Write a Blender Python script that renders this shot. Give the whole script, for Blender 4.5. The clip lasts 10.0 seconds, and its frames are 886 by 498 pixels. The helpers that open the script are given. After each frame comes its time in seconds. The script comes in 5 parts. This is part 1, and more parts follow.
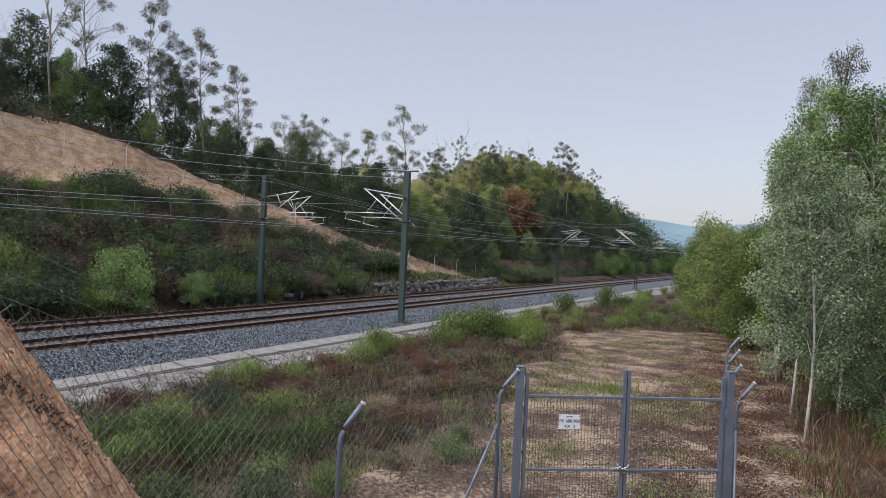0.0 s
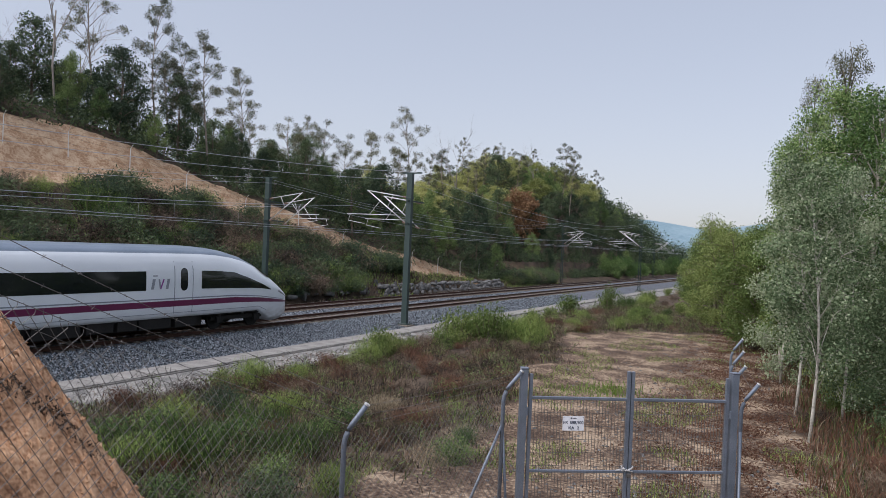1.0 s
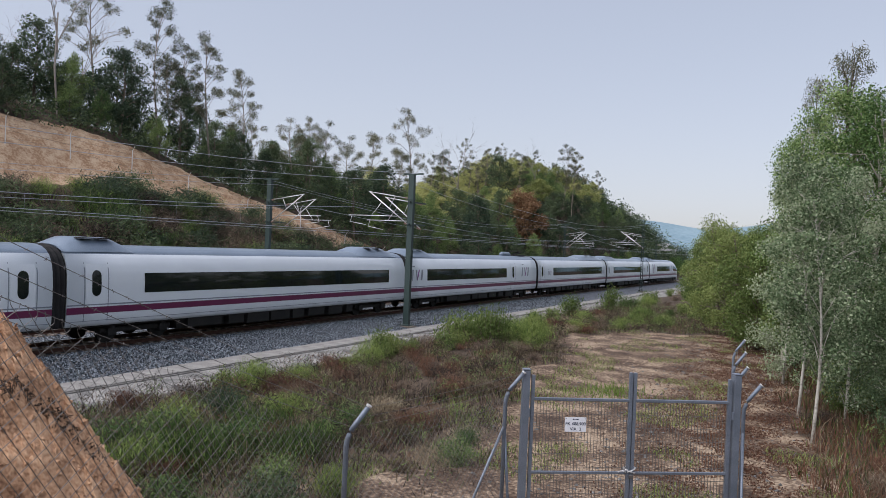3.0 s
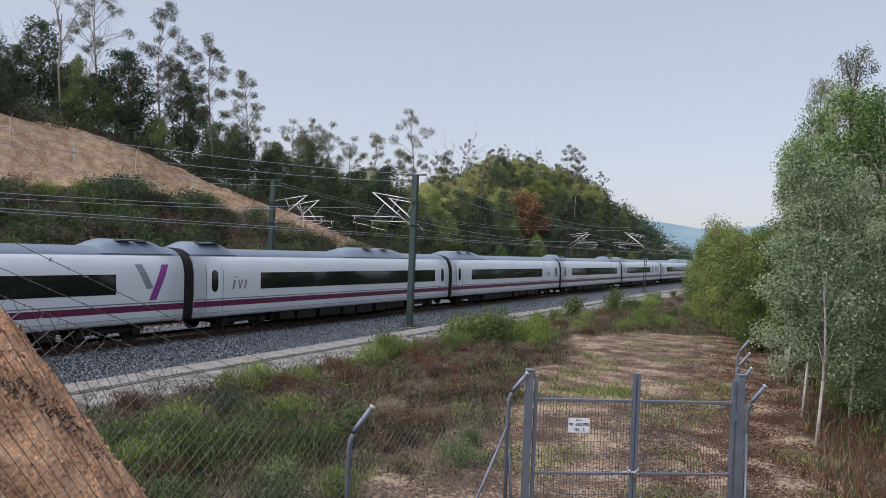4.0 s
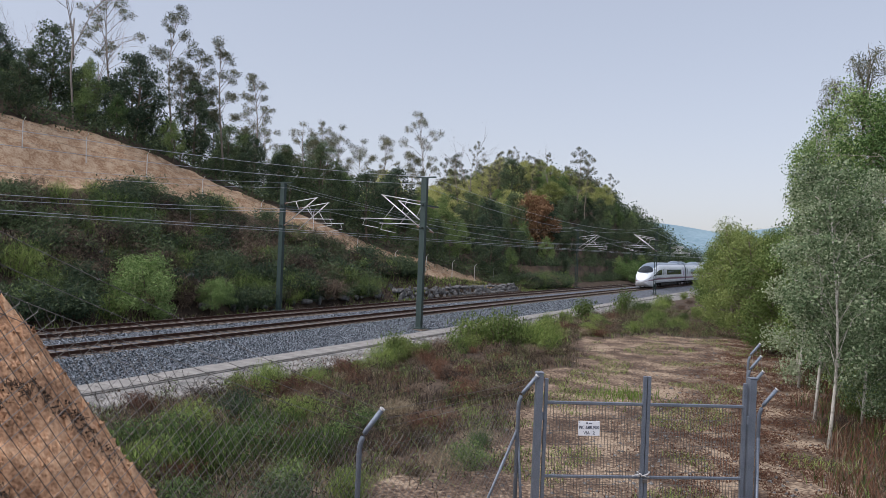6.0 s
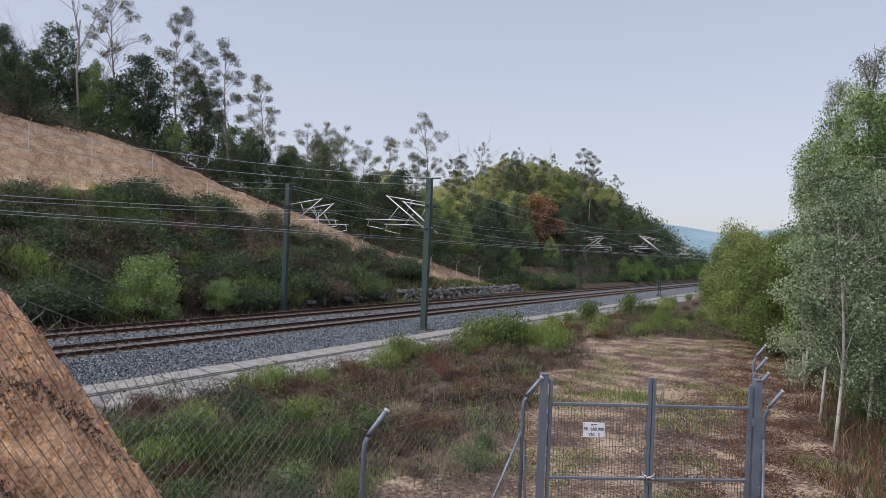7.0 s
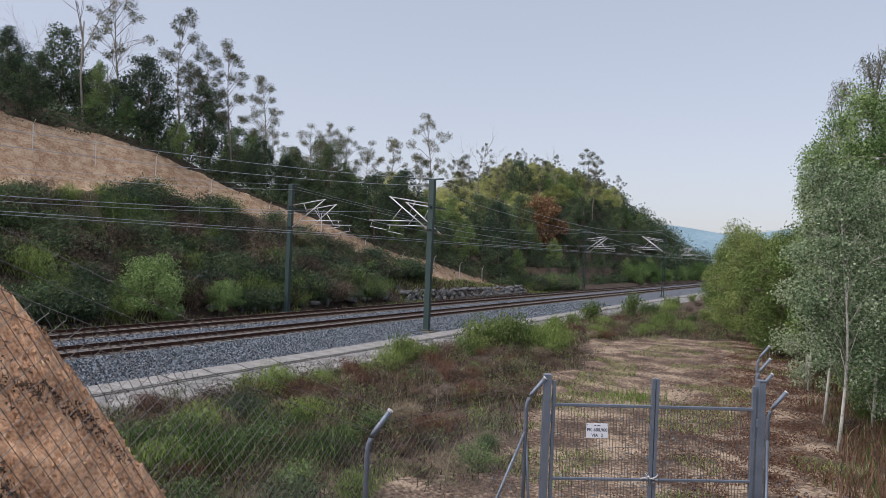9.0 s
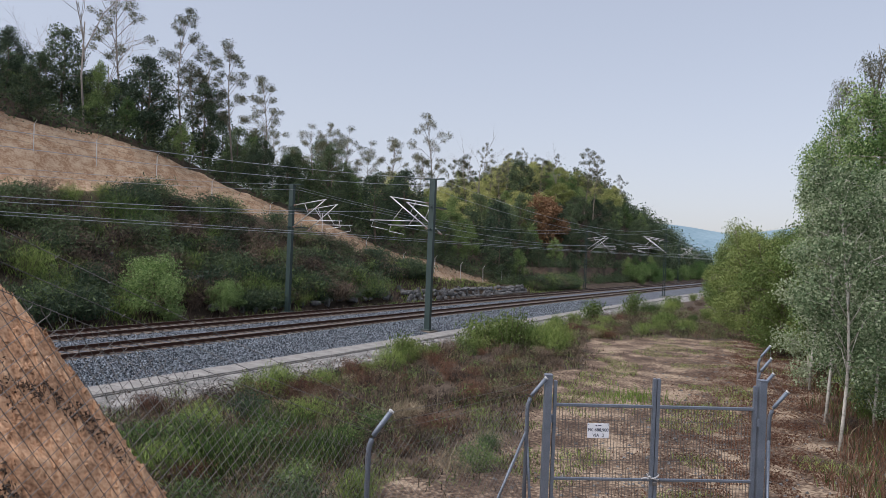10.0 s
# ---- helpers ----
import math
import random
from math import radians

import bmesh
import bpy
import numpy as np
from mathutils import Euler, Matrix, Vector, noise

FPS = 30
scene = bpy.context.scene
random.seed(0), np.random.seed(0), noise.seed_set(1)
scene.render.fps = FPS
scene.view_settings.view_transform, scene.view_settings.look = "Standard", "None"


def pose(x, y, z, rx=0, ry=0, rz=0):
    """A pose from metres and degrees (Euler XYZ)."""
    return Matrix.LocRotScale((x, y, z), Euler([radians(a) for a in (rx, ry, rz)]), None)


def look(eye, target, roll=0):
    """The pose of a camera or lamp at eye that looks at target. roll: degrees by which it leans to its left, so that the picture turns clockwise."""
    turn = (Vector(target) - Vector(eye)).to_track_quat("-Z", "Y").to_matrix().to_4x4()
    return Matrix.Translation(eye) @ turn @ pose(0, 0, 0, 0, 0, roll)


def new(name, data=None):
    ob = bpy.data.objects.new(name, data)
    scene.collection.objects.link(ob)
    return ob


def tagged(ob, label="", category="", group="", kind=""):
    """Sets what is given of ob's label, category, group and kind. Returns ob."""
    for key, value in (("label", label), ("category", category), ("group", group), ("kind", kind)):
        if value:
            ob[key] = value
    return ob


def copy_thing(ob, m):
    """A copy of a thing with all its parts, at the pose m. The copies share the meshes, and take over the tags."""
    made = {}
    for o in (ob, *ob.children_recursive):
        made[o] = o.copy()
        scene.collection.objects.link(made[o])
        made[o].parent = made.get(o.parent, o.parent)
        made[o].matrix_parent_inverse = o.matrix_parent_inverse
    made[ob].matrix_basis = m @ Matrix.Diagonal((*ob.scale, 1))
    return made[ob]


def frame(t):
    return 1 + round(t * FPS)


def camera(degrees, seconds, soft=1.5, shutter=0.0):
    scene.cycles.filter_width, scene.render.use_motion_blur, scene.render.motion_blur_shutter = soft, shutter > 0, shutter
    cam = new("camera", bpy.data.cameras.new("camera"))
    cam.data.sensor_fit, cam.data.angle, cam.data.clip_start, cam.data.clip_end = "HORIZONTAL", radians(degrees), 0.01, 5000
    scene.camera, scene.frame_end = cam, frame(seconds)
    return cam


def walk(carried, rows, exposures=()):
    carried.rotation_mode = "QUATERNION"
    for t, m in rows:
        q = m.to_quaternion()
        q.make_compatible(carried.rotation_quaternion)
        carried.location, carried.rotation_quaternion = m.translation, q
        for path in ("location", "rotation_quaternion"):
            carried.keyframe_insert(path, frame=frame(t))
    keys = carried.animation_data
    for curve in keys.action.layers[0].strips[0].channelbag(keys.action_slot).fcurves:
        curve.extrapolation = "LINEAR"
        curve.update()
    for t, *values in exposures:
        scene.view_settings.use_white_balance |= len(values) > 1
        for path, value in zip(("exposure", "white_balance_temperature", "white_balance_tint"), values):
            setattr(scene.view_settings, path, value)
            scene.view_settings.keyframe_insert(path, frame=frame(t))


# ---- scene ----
cam = camera(62.19, 10.0, soft=0.7)
walk(cam, [
    (0.0, look((-0.000, 0.000, 4.700), (-22.304, 44.749, 4.472), 2.592)),
    (0.5, look((-0.004, 0.000, 4.697), (-22.434, 44.686, 4.522), 2.571)),
    (1.0, look((-0.004, -0.005, 4.698), (-22.508, 44.644, 4.567), 2.544)),
    (1.5, look((-0.000, -0.008, 4.701), (-22.527, 44.630, 4.588), 2.517)),
    (2.0, look((-0.001, -0.006, 4.702), (-22.544, 44.624, 4.599), 2.491)),
    (2.5, look((-0.004, -0.004, 4.703), (-22.580, 44.609, 4.618), 2.463)),
    (4.0, look((-0.003, -0.007, 4.701), (-22.808, 44.489, 4.676), 2.390)),
    (4.5, look((-0.002, -0.009, 4.701), (-22.986, 44.395, 4.703), 2.305)),
    (5.0, look((-0.001, -0.012, 4.703), (-23.136, 44.314, 4.732), 2.313)),
    (5.5, look((-0.002, -0.016, 4.704), (-23.250, 44.251, 4.774), 2.373)),
    (7.0, look((-0.011, -0.011, 4.704), (-23.662, 44.041, 4.869), 2.446)),
    (7.5, look((-0.006, -0.015, 4.704), (-23.760, 43.982, 4.860), 2.475)),
    (8.0, look((-0.005, -0.017, 4.704), (-23.811, 43.951, 4.872), 2.488)),
    (8.5, look((-0.006, -0.020, 4.704), (-23.830, 43.939, 4.898), 2.477)),
    (9.0, look((-0.009, -0.022, 4.704), (-23.840, 43.933, 4.913), 2.453)),
    (9.5, look((-0.011, -0.022, 4.706), (-23.854, 43.926, 4.911), 2.421)),
    (10.0, look((-0.008, -0.022, 4.712), (-23.891, 43.905, 4.898), 2.368)),
], exposures=[(0.0, 0.70, 6500, 15), (10.0, 0.70, 6500, 15)])

# ---- world and sun ----
SUN_EL, SUN_AZ = 52.0, -145.0          # degrees; azimuth from +Y, negative is left
world = bpy.data.worlds.new("world")
scene.world = world
world.use_nodes = True
wn = world.node_tree.nodes
sky = wn.new("ShaderNodeTexSky")
sky.sky_type, sky.sun_disc = "NISHITA", False
sky.sun_elevation, sky.sun_rotation = radians(SUN_EL), radians(SUN_AZ)
sky.air_density, sky.dust_density, sky.ozone_density = 1.0, 1.4, 2.5
wn["Background"].inputs["Strength"].default_value = 0.113
# thin evening haze takes most of the blue out of the sky
haze = wn.new("ShaderNodeHueSaturation")
haze.inputs["Saturation"].default_value = 0.80
even, gain = wn.new("ShaderNodeGamma"), wn.new("ShaderNodeVectorMath")
even.inputs["Gamma"].default_value = 0.42
gain.operation = "MULTIPLY"
gain.inputs[1].default_value = (1.94, 1.97, 2.08)
world.node_tree.links.new(sky.outputs[0], even.inputs["Color"])
world.node_tree.links.new(even.outputs[0], gain.inputs[0])
world.node_tree.links.new(gain.outputs[0], haze.inputs["Color"])
world.node_tree.links.new(haze.outputs[0], wn["Background"].inputs["Color"])
sun = new("sun", bpy.data.lights.new("sun", "SUN"))
sun.data.energy, sun.data.angle, sun.data.color = 2.7, radians(70.0), (0.98, 0.97, 0.97)
_a, _e = radians(SUN_AZ), radians(SUN_EL)
_s = Vector((math.sin(_a) * math.cos(_e), math.cos(_a) * math.cos(_e), math.sin(_e)))
sun.matrix_world = look(_s * 100, (0, 0, 0))


# ---- materials ----
def material(name, colors, scale=4.0, fine=40.0, rough=0.8, metal=0.0, bump=0.3, bump_scale=None, island=0.0, mix=0.5):
    """Two scales of noise between the colours, bump, and a random shift for each piece."""
    m = bpy.data.materials.new(name)
    m.use_nodes = True
    nt = m.node_tree
    n, l = nt.nodes, nt.links
    b = n["Principled BSDF"]
    b.inputs["Roughness"].default_value, b.inputs["Metallic"].default_value = rough, metal
    if rough >= 0.55 and not metal:                      # earth, bark and leaves hardly shine
        b.inputs["Specular IOR Level"].default_value = 0.18
    tc = n.new("ShaderNodeTexCoord")
    big, small = n.new("ShaderNodeTexNoise"), n.new("ShaderNodeTexNoise")
    big.inputs["Scale"].default_value, small.inputs["Scale"].default_value = scale, fine
    big.inputs["Detail"].default_value, small.inputs["Detail"].default_value = 4, 3
    for t in (big, small):
        l.new(tc.outputs["Object"], t.inputs["Vector"])
    mx = n.new("ShaderNodeMix")
    mx.inputs[0].default_value = mix
    l.new(big.outputs["Fac"], mx.inputs[2])
    l.new(small.outputs["Fac"], mx.inputs[3])
    fac = mx.outputs[0]
    if island:
        geo, oi = n.new("ShaderNodeNewGeometry"), n.new("ShaderNodeObjectInfo")
        add = n.new("ShaderNodeMath")
        add.operation = "ADD"
        l.new(geo.outputs["Random Per Island"], add.inputs[0])
        l.new(oi.outputs["Random"], add.inputs[1])
        k = n.new("ShaderNodeMath")
        k.operation = "MULTIPLY_ADD"
        k.inputs[1].default_value, k.inputs[2].default_value = island, -island
        l.new(add.outputs[0], k.inputs[0])
        a2 = n.new("ShaderNodeMath")
        a2.operation = "ADD"
        l.new(k.outputs[0], a2.inputs[0])
        l.new(fac, a2.inputs[1])
        fac = a2.outputs[0]
    ramp = n.new("ShaderNodeValToRGB")
    e = ramp.color_ramp.elements
    while len(e) < len(colors):
        e.new(0.5)
    for i, c in enumerate(colors):
        e[i].position = 0.32 + 0.36 * i / max(1, len(colors) - 1)
        e[i].color = (*c, 1)
    l.new(fac, ramp.inputs[0])
    l.new(ramp.outputs[0], b.inputs["Base Color"])
    if bump:
        bp = n.new("ShaderNodeBump")
        bp.inputs["Strength"].default_value, bp.inputs["Distance"].default_value = bump, 0.02
        if bump_scale:
            t = n.new("ShaderNodeTexNoise")
            t.inputs["Scale"].default_value = bump_scale
            l.new(tc.outputs["Object"], t.inputs["Vector"])
            l.new(t.outputs["Fac"], bp.inputs["Height"])
        else:
            l.new(mx.outputs[0], bp.inputs["Height"])
        l.new(bp.outputs[0], b.inputs["Normal"])
    return m


def leafy(name, colors, island=0.5, trans=0.25, rough=0.6):
    """Leaves: a colour per leaf, partly see-through to light."""
    m = material(name, colors, 0.6, 6.0, rough, bump=0, island=island)
    nt = m.node_tree
    b, out = nt.nodes["Principled BSDF"], nt.nodes["Material Output"]
    tr, ms = nt.nodes.new("ShaderNodeBsdfTranslucent"), nt.nodes.new("ShaderNodeMixShader")
    nt.links.new(b.inputs["Base Color"].links[0].from_socket, tr.inputs["Color"])
    ms.inputs[0].default_value = trans
    nt.links.new(b.outputs[0], ms.inputs[1])
    nt.links.new(tr.outputs[0], ms.inputs[2])
    nt.links.new(ms.outputs[0], out.inputs["Surface"])
    return m


M_RAIL = material("rail_steel", [(0.04, 0.017, 0.011), (0.08, 0.033, 0.02)], 3, 60, 0.7, 0.3)
M_RAILTOP = material("rail_head", [(0.35, 0.33, 0.31), (0.5, 0.48, 0.45)], 3, 60, 0.35, 0.9, 0.05)
M_SLEEPER = material("sleeper_concrete", [(0.11, 0.09, 0.075), (0.2, 0.17, 0.145)], 3, 50, 0.9)
M_BALLAST = material("ballast_stone", [(0.008, 0.013, 0.017), (0.045, 0.058, 0.07), (0.33, 0.37, 0.41)], 22, 33, 0.9, bump=1.0, island=0.35)
M_BED = material("ballast_bed", [(0.02, 0.024, 0.03), (0.085, 0.093, 0.11), (0.24, 0.255, 0.28)], 18, 33, 0.9, bump=1.0)
M_CONCRETE = material("concrete", [(0.15, 0.145, 0.135), (0.29, 0.28, 0.265)], 1.2, 30, 0.9)
M_MAST = material("mast_green_paint", [(0.018, 0.036, 0.034), (0.03, 0.054, 0.05)], 2, 40, 0.55, 0.1, 0.1)
M_GALV = material("galvanised_steel", [(0.11, 0.135, 0.17), (0.2, 0.23, 0.28)], 3, 60, 0.5, 0.4, 0.1)
M_TUBE = material("aluminium_tube", [(0.5, 0.5, 0.5), (0.66, 0.66, 0.66)], 3, 60, 0.4, 0.5, 0.05)
M_WIRE = material("contact_wire", [(0.3, 0.32, 0.35), (0.42, 0.44, 0.47)], 3, 60, 0.45, 0.5, 0)
M_INSUL = material("insulator", [(0.2, 0.12, 0.09), (0.3, 0.2, 0.15)], 3, 60, 0.3, 0, 0)
M_HUMUS = material("dark_litter", [(0.035, 0.026, 0.021), (0.12, 0.083, 0.06)], 9, 60, 0.95, 0, 0.3, island=0.3)
M_CHAIN = material("chain_link_wire", [(0.08, 0.075, 0.07), (0.19, 0.18, 0.175)], 3, 60, 0.5, 0.5, 0)


# ---- helpers for building ----
def mesh_of(name, verts, faces, mats, smooth=False, idx=None):
    me = bpy.data.meshes.new(name)
    me.from_pydata(verts, [], faces)
    for m in (mats if isinstance(mats, (list, tuple)) else [mats]):
        me.materials.append(m)
    if idx is not None:
        me.polygons.foreach_set("material_index", idx)
    if smooth:
        me.polygons.foreach_set("use_smooth", [True] * len(me.polygons))
    me.update()
    return me


def part(name, me, parent, label=""):
    """One mesh object under a thing or a part. me: a mesh or a Builder."""
    ob = new(name, me)
    if parent is not None:
        ob.parent = parent
    if label:
        ob["label"] = label
    return ob


class Builder:
    """Collects simple solids into one mesh."""

    def __init__(self):
        self.v, self.f = [], []

    def add(self, verts, faces):
        o = len(self.v)
        self.v += [tuple(p) for p in verts]
        self.f += [tuple(i + o for i in q) for q in faces]
        return self

    def box(self, lo, hi, m=None, bevel=0.0):
        (a, b, c), (d, e, f) = lo, hi
        if bevel:
            k = bevel
            lay = []
            for z, s in ((c, k), (c + k, 0), (f - k, 0), (f, k)):
                lay.append([(a + s, b + s, z), (d - s, b + s, z), (d - s, e - s, z), (a + s, e - s, z)])
            v = [p for q in lay for p in q]
            fs = [(3, 2, 1, 0), (12, 13, 14, 15)]
            for r in range(3):
                for i in range(4):
                    j = (i + 1) % 4
                    fs.append((r * 4 + i, r * 4 + j, r * 4 + 4 + j, r * 4 + 4 + i))
        else:
            v = [(a, b, c), (d, b, c), (d, e, c), (a, e, c), (a, b, f), (d, b, f), (d, e, f), (a, e, f)]
            fs = [(3, 2, 1, 0), (4, 5, 6, 7), (0, 1, 5, 4), (1, 2, 6, 5), (2, 3, 7, 6), (3, 0, 4, 7)]
        if m is not None:
            v = [m @ Vector(p) for p in v]
        return self.add(v, fs)

    def tube(self, pts, r, n=6, r2=None, cap=True):
        """A round bar along points, tapering from r to r2."""
        pts = [Vector(p) for p in pts]
        r2 = r if r2 is None else r2
        rings, k = [], len(pts)
        for i, p in enumerate(pts):
            d = (pts[min(i + 1, k - 1)] - pts[max(i - 1, 0)])
            d = d.normalized() if d.length > 1e-9 else Vector((0, 0, 1))
            a = d.cross(Vector((0, 0, 1)) if abs(d.z) < 0.9 else Vector((1, 0, 0))).normalized()
            b = d.cross(a)
            q = r + (r2 - r) * i / max(1, k - 1)
            rings.append([p + (a * math.cos(t) + b * math.sin(t)) * q for t in (2 * math.pi * j / n for j in range(n))])
        v = [x for ring in rings for x in ring]
        f = [(i * n + j, i * n + (j + 1) % n, (i + 1) * n + (j + 1) % n, (i + 1) * n + j) for i in range(k - 1) for j in range(n)]
        if cap and n > 2:
            f += [tuple(range(n - 1, -1, -1)), tuple((k - 1) * n + j for j in range(n))]
        return self.add(v, f)

    def mesh(self, name, mats, smooth=False):
        return mesh_of(name, self.v, self.f, mats, smooth)


def lerp_table(t, table):
    return float(np.interp(t, [a for a, _ in table], [b for _, b in table]))


# ---- plan ----
BEND = 8.35e-5                  # the line bends gently to the right: x = u + BEND * y * y
NEAR, FAR = -25.48, -30.20      # centres of the two tracks
RAIL_Z = 0.445
BENCH = [(-60, 7.0), (20, 7.4), (39, 8.3), (49, 7.0), (54, 5.1), (60, 3.6), (69, 1.8), (80, 0.7), (95, 0.3)]
CLAY = [(-60, 6.0), (30, 5.4), (44, 4.0), (52, 3.2), (57, 2.9), (63, 2.5), (70, 2.0), (85, 0.8), (97, 0.0)]
CREST = [(-200, 28), (28, 21), (40, 17), (52, 14), (62, 11.5), (75, 9.5), (100, 11.5), (118, 14), (135, 19), (150, 26), (185, 31), (215, 13), (235, 5), (262, 0.8), (600, 0.3)]


def bend(y):
    return BEND * min(max(y, 0.0), 400.0) ** 2


def fbm(x, y, s, o=3):
    return noise.fractal(Vector((x * s, y * s, 3.7)), 1.0, 2.0, o)


def ground_z(x, y):
    """Height of the ground, and weights of clay, gravel and bare dirt."""
    u = x - bend(y)
    clay = gravel = dirt = 0.0
    if u < -35.0:                                        # hillside beyond the line
        d = -35.0 - u
        b, c, top = lerp_table(y, BENCH), lerp_table(y, CLAY), lerp_table(y, CREST)
        d += 0.7 * fbm(x, y, 0.12)
        low = 0.05 + 0.74 * max(d, 0)
        d1 = (b - 0.05) / 0.74
        if d < d1:
            z = low + 0.25 * fbm(x, y, 0.5) * min(1, d)
            clay = max(0.0, min(0.75, 2.2 * (fbm(x + 40, y, 0.13) - 0.25)))
        elif d < d1 + 3.5:
            z = b + 0.05 * (d - d1)
            clay = 1.0
        else:
            e = d - d1 - 3.5
            run = max(c, 0.05) / 1.25
            if e < run:
                z, clay = b + 0.17 + 1.25 * e + 0.25 * fbm(x, y, 0.9), 1.0
            else:
                zt = b + c
                r = max(top - zt, 0.2)
                z = zt + r * (1 - math.exp(-min(1.7, max(0.6, 0.6 + 0.02 * (y - 85))) * (e - run) / r)) + 0.4 * fbm(x, y, 0.1)
                if 100 < y < 200:
                    z -= 0.35 * max(0.0, d - 24)
                    z = max(z, 3.0)
                clay = max(0.0, 1 - (e - run) / 0.8)
        if b < 0.8:
            clay *= max(0, (b - 0.3) / 0.5)
    elif u < -21.0:
        z = -0.12
        gravel = 1.0 if u > -33.8 else 0.0
    elif u < -17.2:
        z = -0.02
        gravel = 1.0
    else:                                                # open land on the camera's side
        k = min(1.0, (u + 17.2) / 3.0)
        z = -0.02 + 0.24 * k + 0.10 * k * fbm(x, y, 0.35)
        gravel = max(0.0, 1 - (u + 17.2) / 1.4)
        # rise to the lineside bank on which the camera stands
        q = max(0.0, 9.2 - (y * 0.93 + abs(x + 2.2) * 0.06))
        z += 2.75 * (1 - math.exp(-(q / 4.6) ** 2)) * 1.02
        # bare track through the gate
        cx = -1.9 - 0.075 * (y - 11.0)
        w = 2.5 + 0.02 * max(y, 0)
        if y < 24 and x < cx:
            w += 4.0 * (24 - max(y, 9)) / 15
        dirt = max(0.0, min(1.0, 1.5 - abs(x - cx) / w))
        if y > 16 and x < cx:                            # the clearing widens towards the line
            left = -7.6 - 0.27 * (y - 22) + 2.2 * fbm(x + 9, y, 0.3)
            dirt = max(dirt, max(0.0, min(0.9, 0.6 + (x - left) / 1.6)))
        dirt *= max(0.0, min(1.0, 1 - (y - 46 - 1.3 * (x + 6) + 6 * fbm(x, y + 5, 0.25)) / 4.0))
        z -= 0.05 * dirt
        if x > 1.5:
            z += 0.22 * min(8, x - 1.5) ** 0.9
    return z, clay, gravel, dirt


# ---- ground ----
def ground_material():
    m = material("ground_soil", [(0.022, 0.017, 0.014), (0.062, 0.046, 0.034), (0.135, 0.10, 0.07)], 0.7, 18, 0.95, bump=0.8)
    nt = m.node_tree
    n, l = nt.nodes, nt.links
    b = n["Principled BSDF"]
    at = n.new("ShaderNodeVertexColor")
    at.layer_name = "zone"
    sep = n.new("ShaderNodeSeparateColor")
    l.new(at.outputs["Color"], sep.inputs[0])
    tc = n.new("ShaderNodeTexCoord")
    rough = n.new("ShaderNodeTexNoise")
    rough.inputs["Scale"].default_value, rough.inputs["Detail"].default_value = 0.9, 6
    l.new(tc.outputs["Object"], rough.inputs["Vector"])
    base = b.inputs["Base Color"].links[0].from_socket
    sets = (("Red", [(0.27, 0.165, 0.10), (0.38, 0.26, 0.17), (0.48, 0.36, 0.25)], 0.8, 7.0),
            ("Green", [(0.09, 0.09, 0.09), (0.19, 0.185, 0.175), (0.31, 0.30, 0.28)], 1.2, 26.0),
            ("Blue", [(0.05, 0.033, 0.025), (0.135, 0.094, 0.067), (0.31, 0.24, 0.172)], 0.75, 11.0))
    for ch, cols, s1, s2 in sets:
        t1, t2 = n.new("ShaderNodeTexNoise"), n.new("ShaderNodeTexNoise")
        t1.inputs["Scale"].default_value, t2.inputs["Scale"].default_value = s1, s2
        t1.inputs["Detail"].default_value = t2.inputs["Detail"].default_value = 5
        for t in (t1, t2):
            l.new(tc.outputs["Object"], t.inputs["Vector"])
        if ch == "Red":                                  # rills washed down the face
            rill = n.new("ShaderNodeMapping")
            rill.inputs["Scale"].default_value = (0.8, 1.5, 2.6)
            l.new(tc.outputs["Object"], rill.inputs[0])
            l.new(rill.outputs[0], t1.inputs["Vector"])
        mx = n.new("ShaderNodeMix")
        mx.inputs[0].default_value = 0.5
        l.new(t1.outputs["Fac"], mx.inputs[2])
        l.new(t2.outputs["Fac"], mx.inputs[3])
        rp = n.new("ShaderNodeValToRGB")
        e = rp.color_ramp.elements
        e.new(0.5)
        for i, c in enumerate(cols):
            e[i].position, e[i].color = 0.41 + 0.09 * i, (*c, 1)
        l.new(mx.outputs[0], rp.inputs[0])
        # a ragged border: the weight and noise together pass a threshold
        ad = n.new("ShaderNodeMath")
        ad.operation = "ADD"
        l.new(sep.outputs[ch], ad.inputs[0])
        l.new(rough.outputs["Fac"], ad.inputs[1])
        st = n.new("ShaderNodeMapRange")
        st.inputs["From Min"].default_value, st.inputs["From Max"].default_value = 0.92, 1.12
        l.new(ad.outputs[0], st.inputs["Value"])
        mm = n.new("ShaderNodeMix")
        mm.data_type = "RGBA"
        l.new(st.outputs[0], mm.inputs["Factor"])
        l.new(base, mm.inputs["A"])
        l.new(rp.outputs[0], mm.inputs["B"])
        base = mm.outputs["Result"]
    l.new(base, b.inputs["Base Color"])
    return m


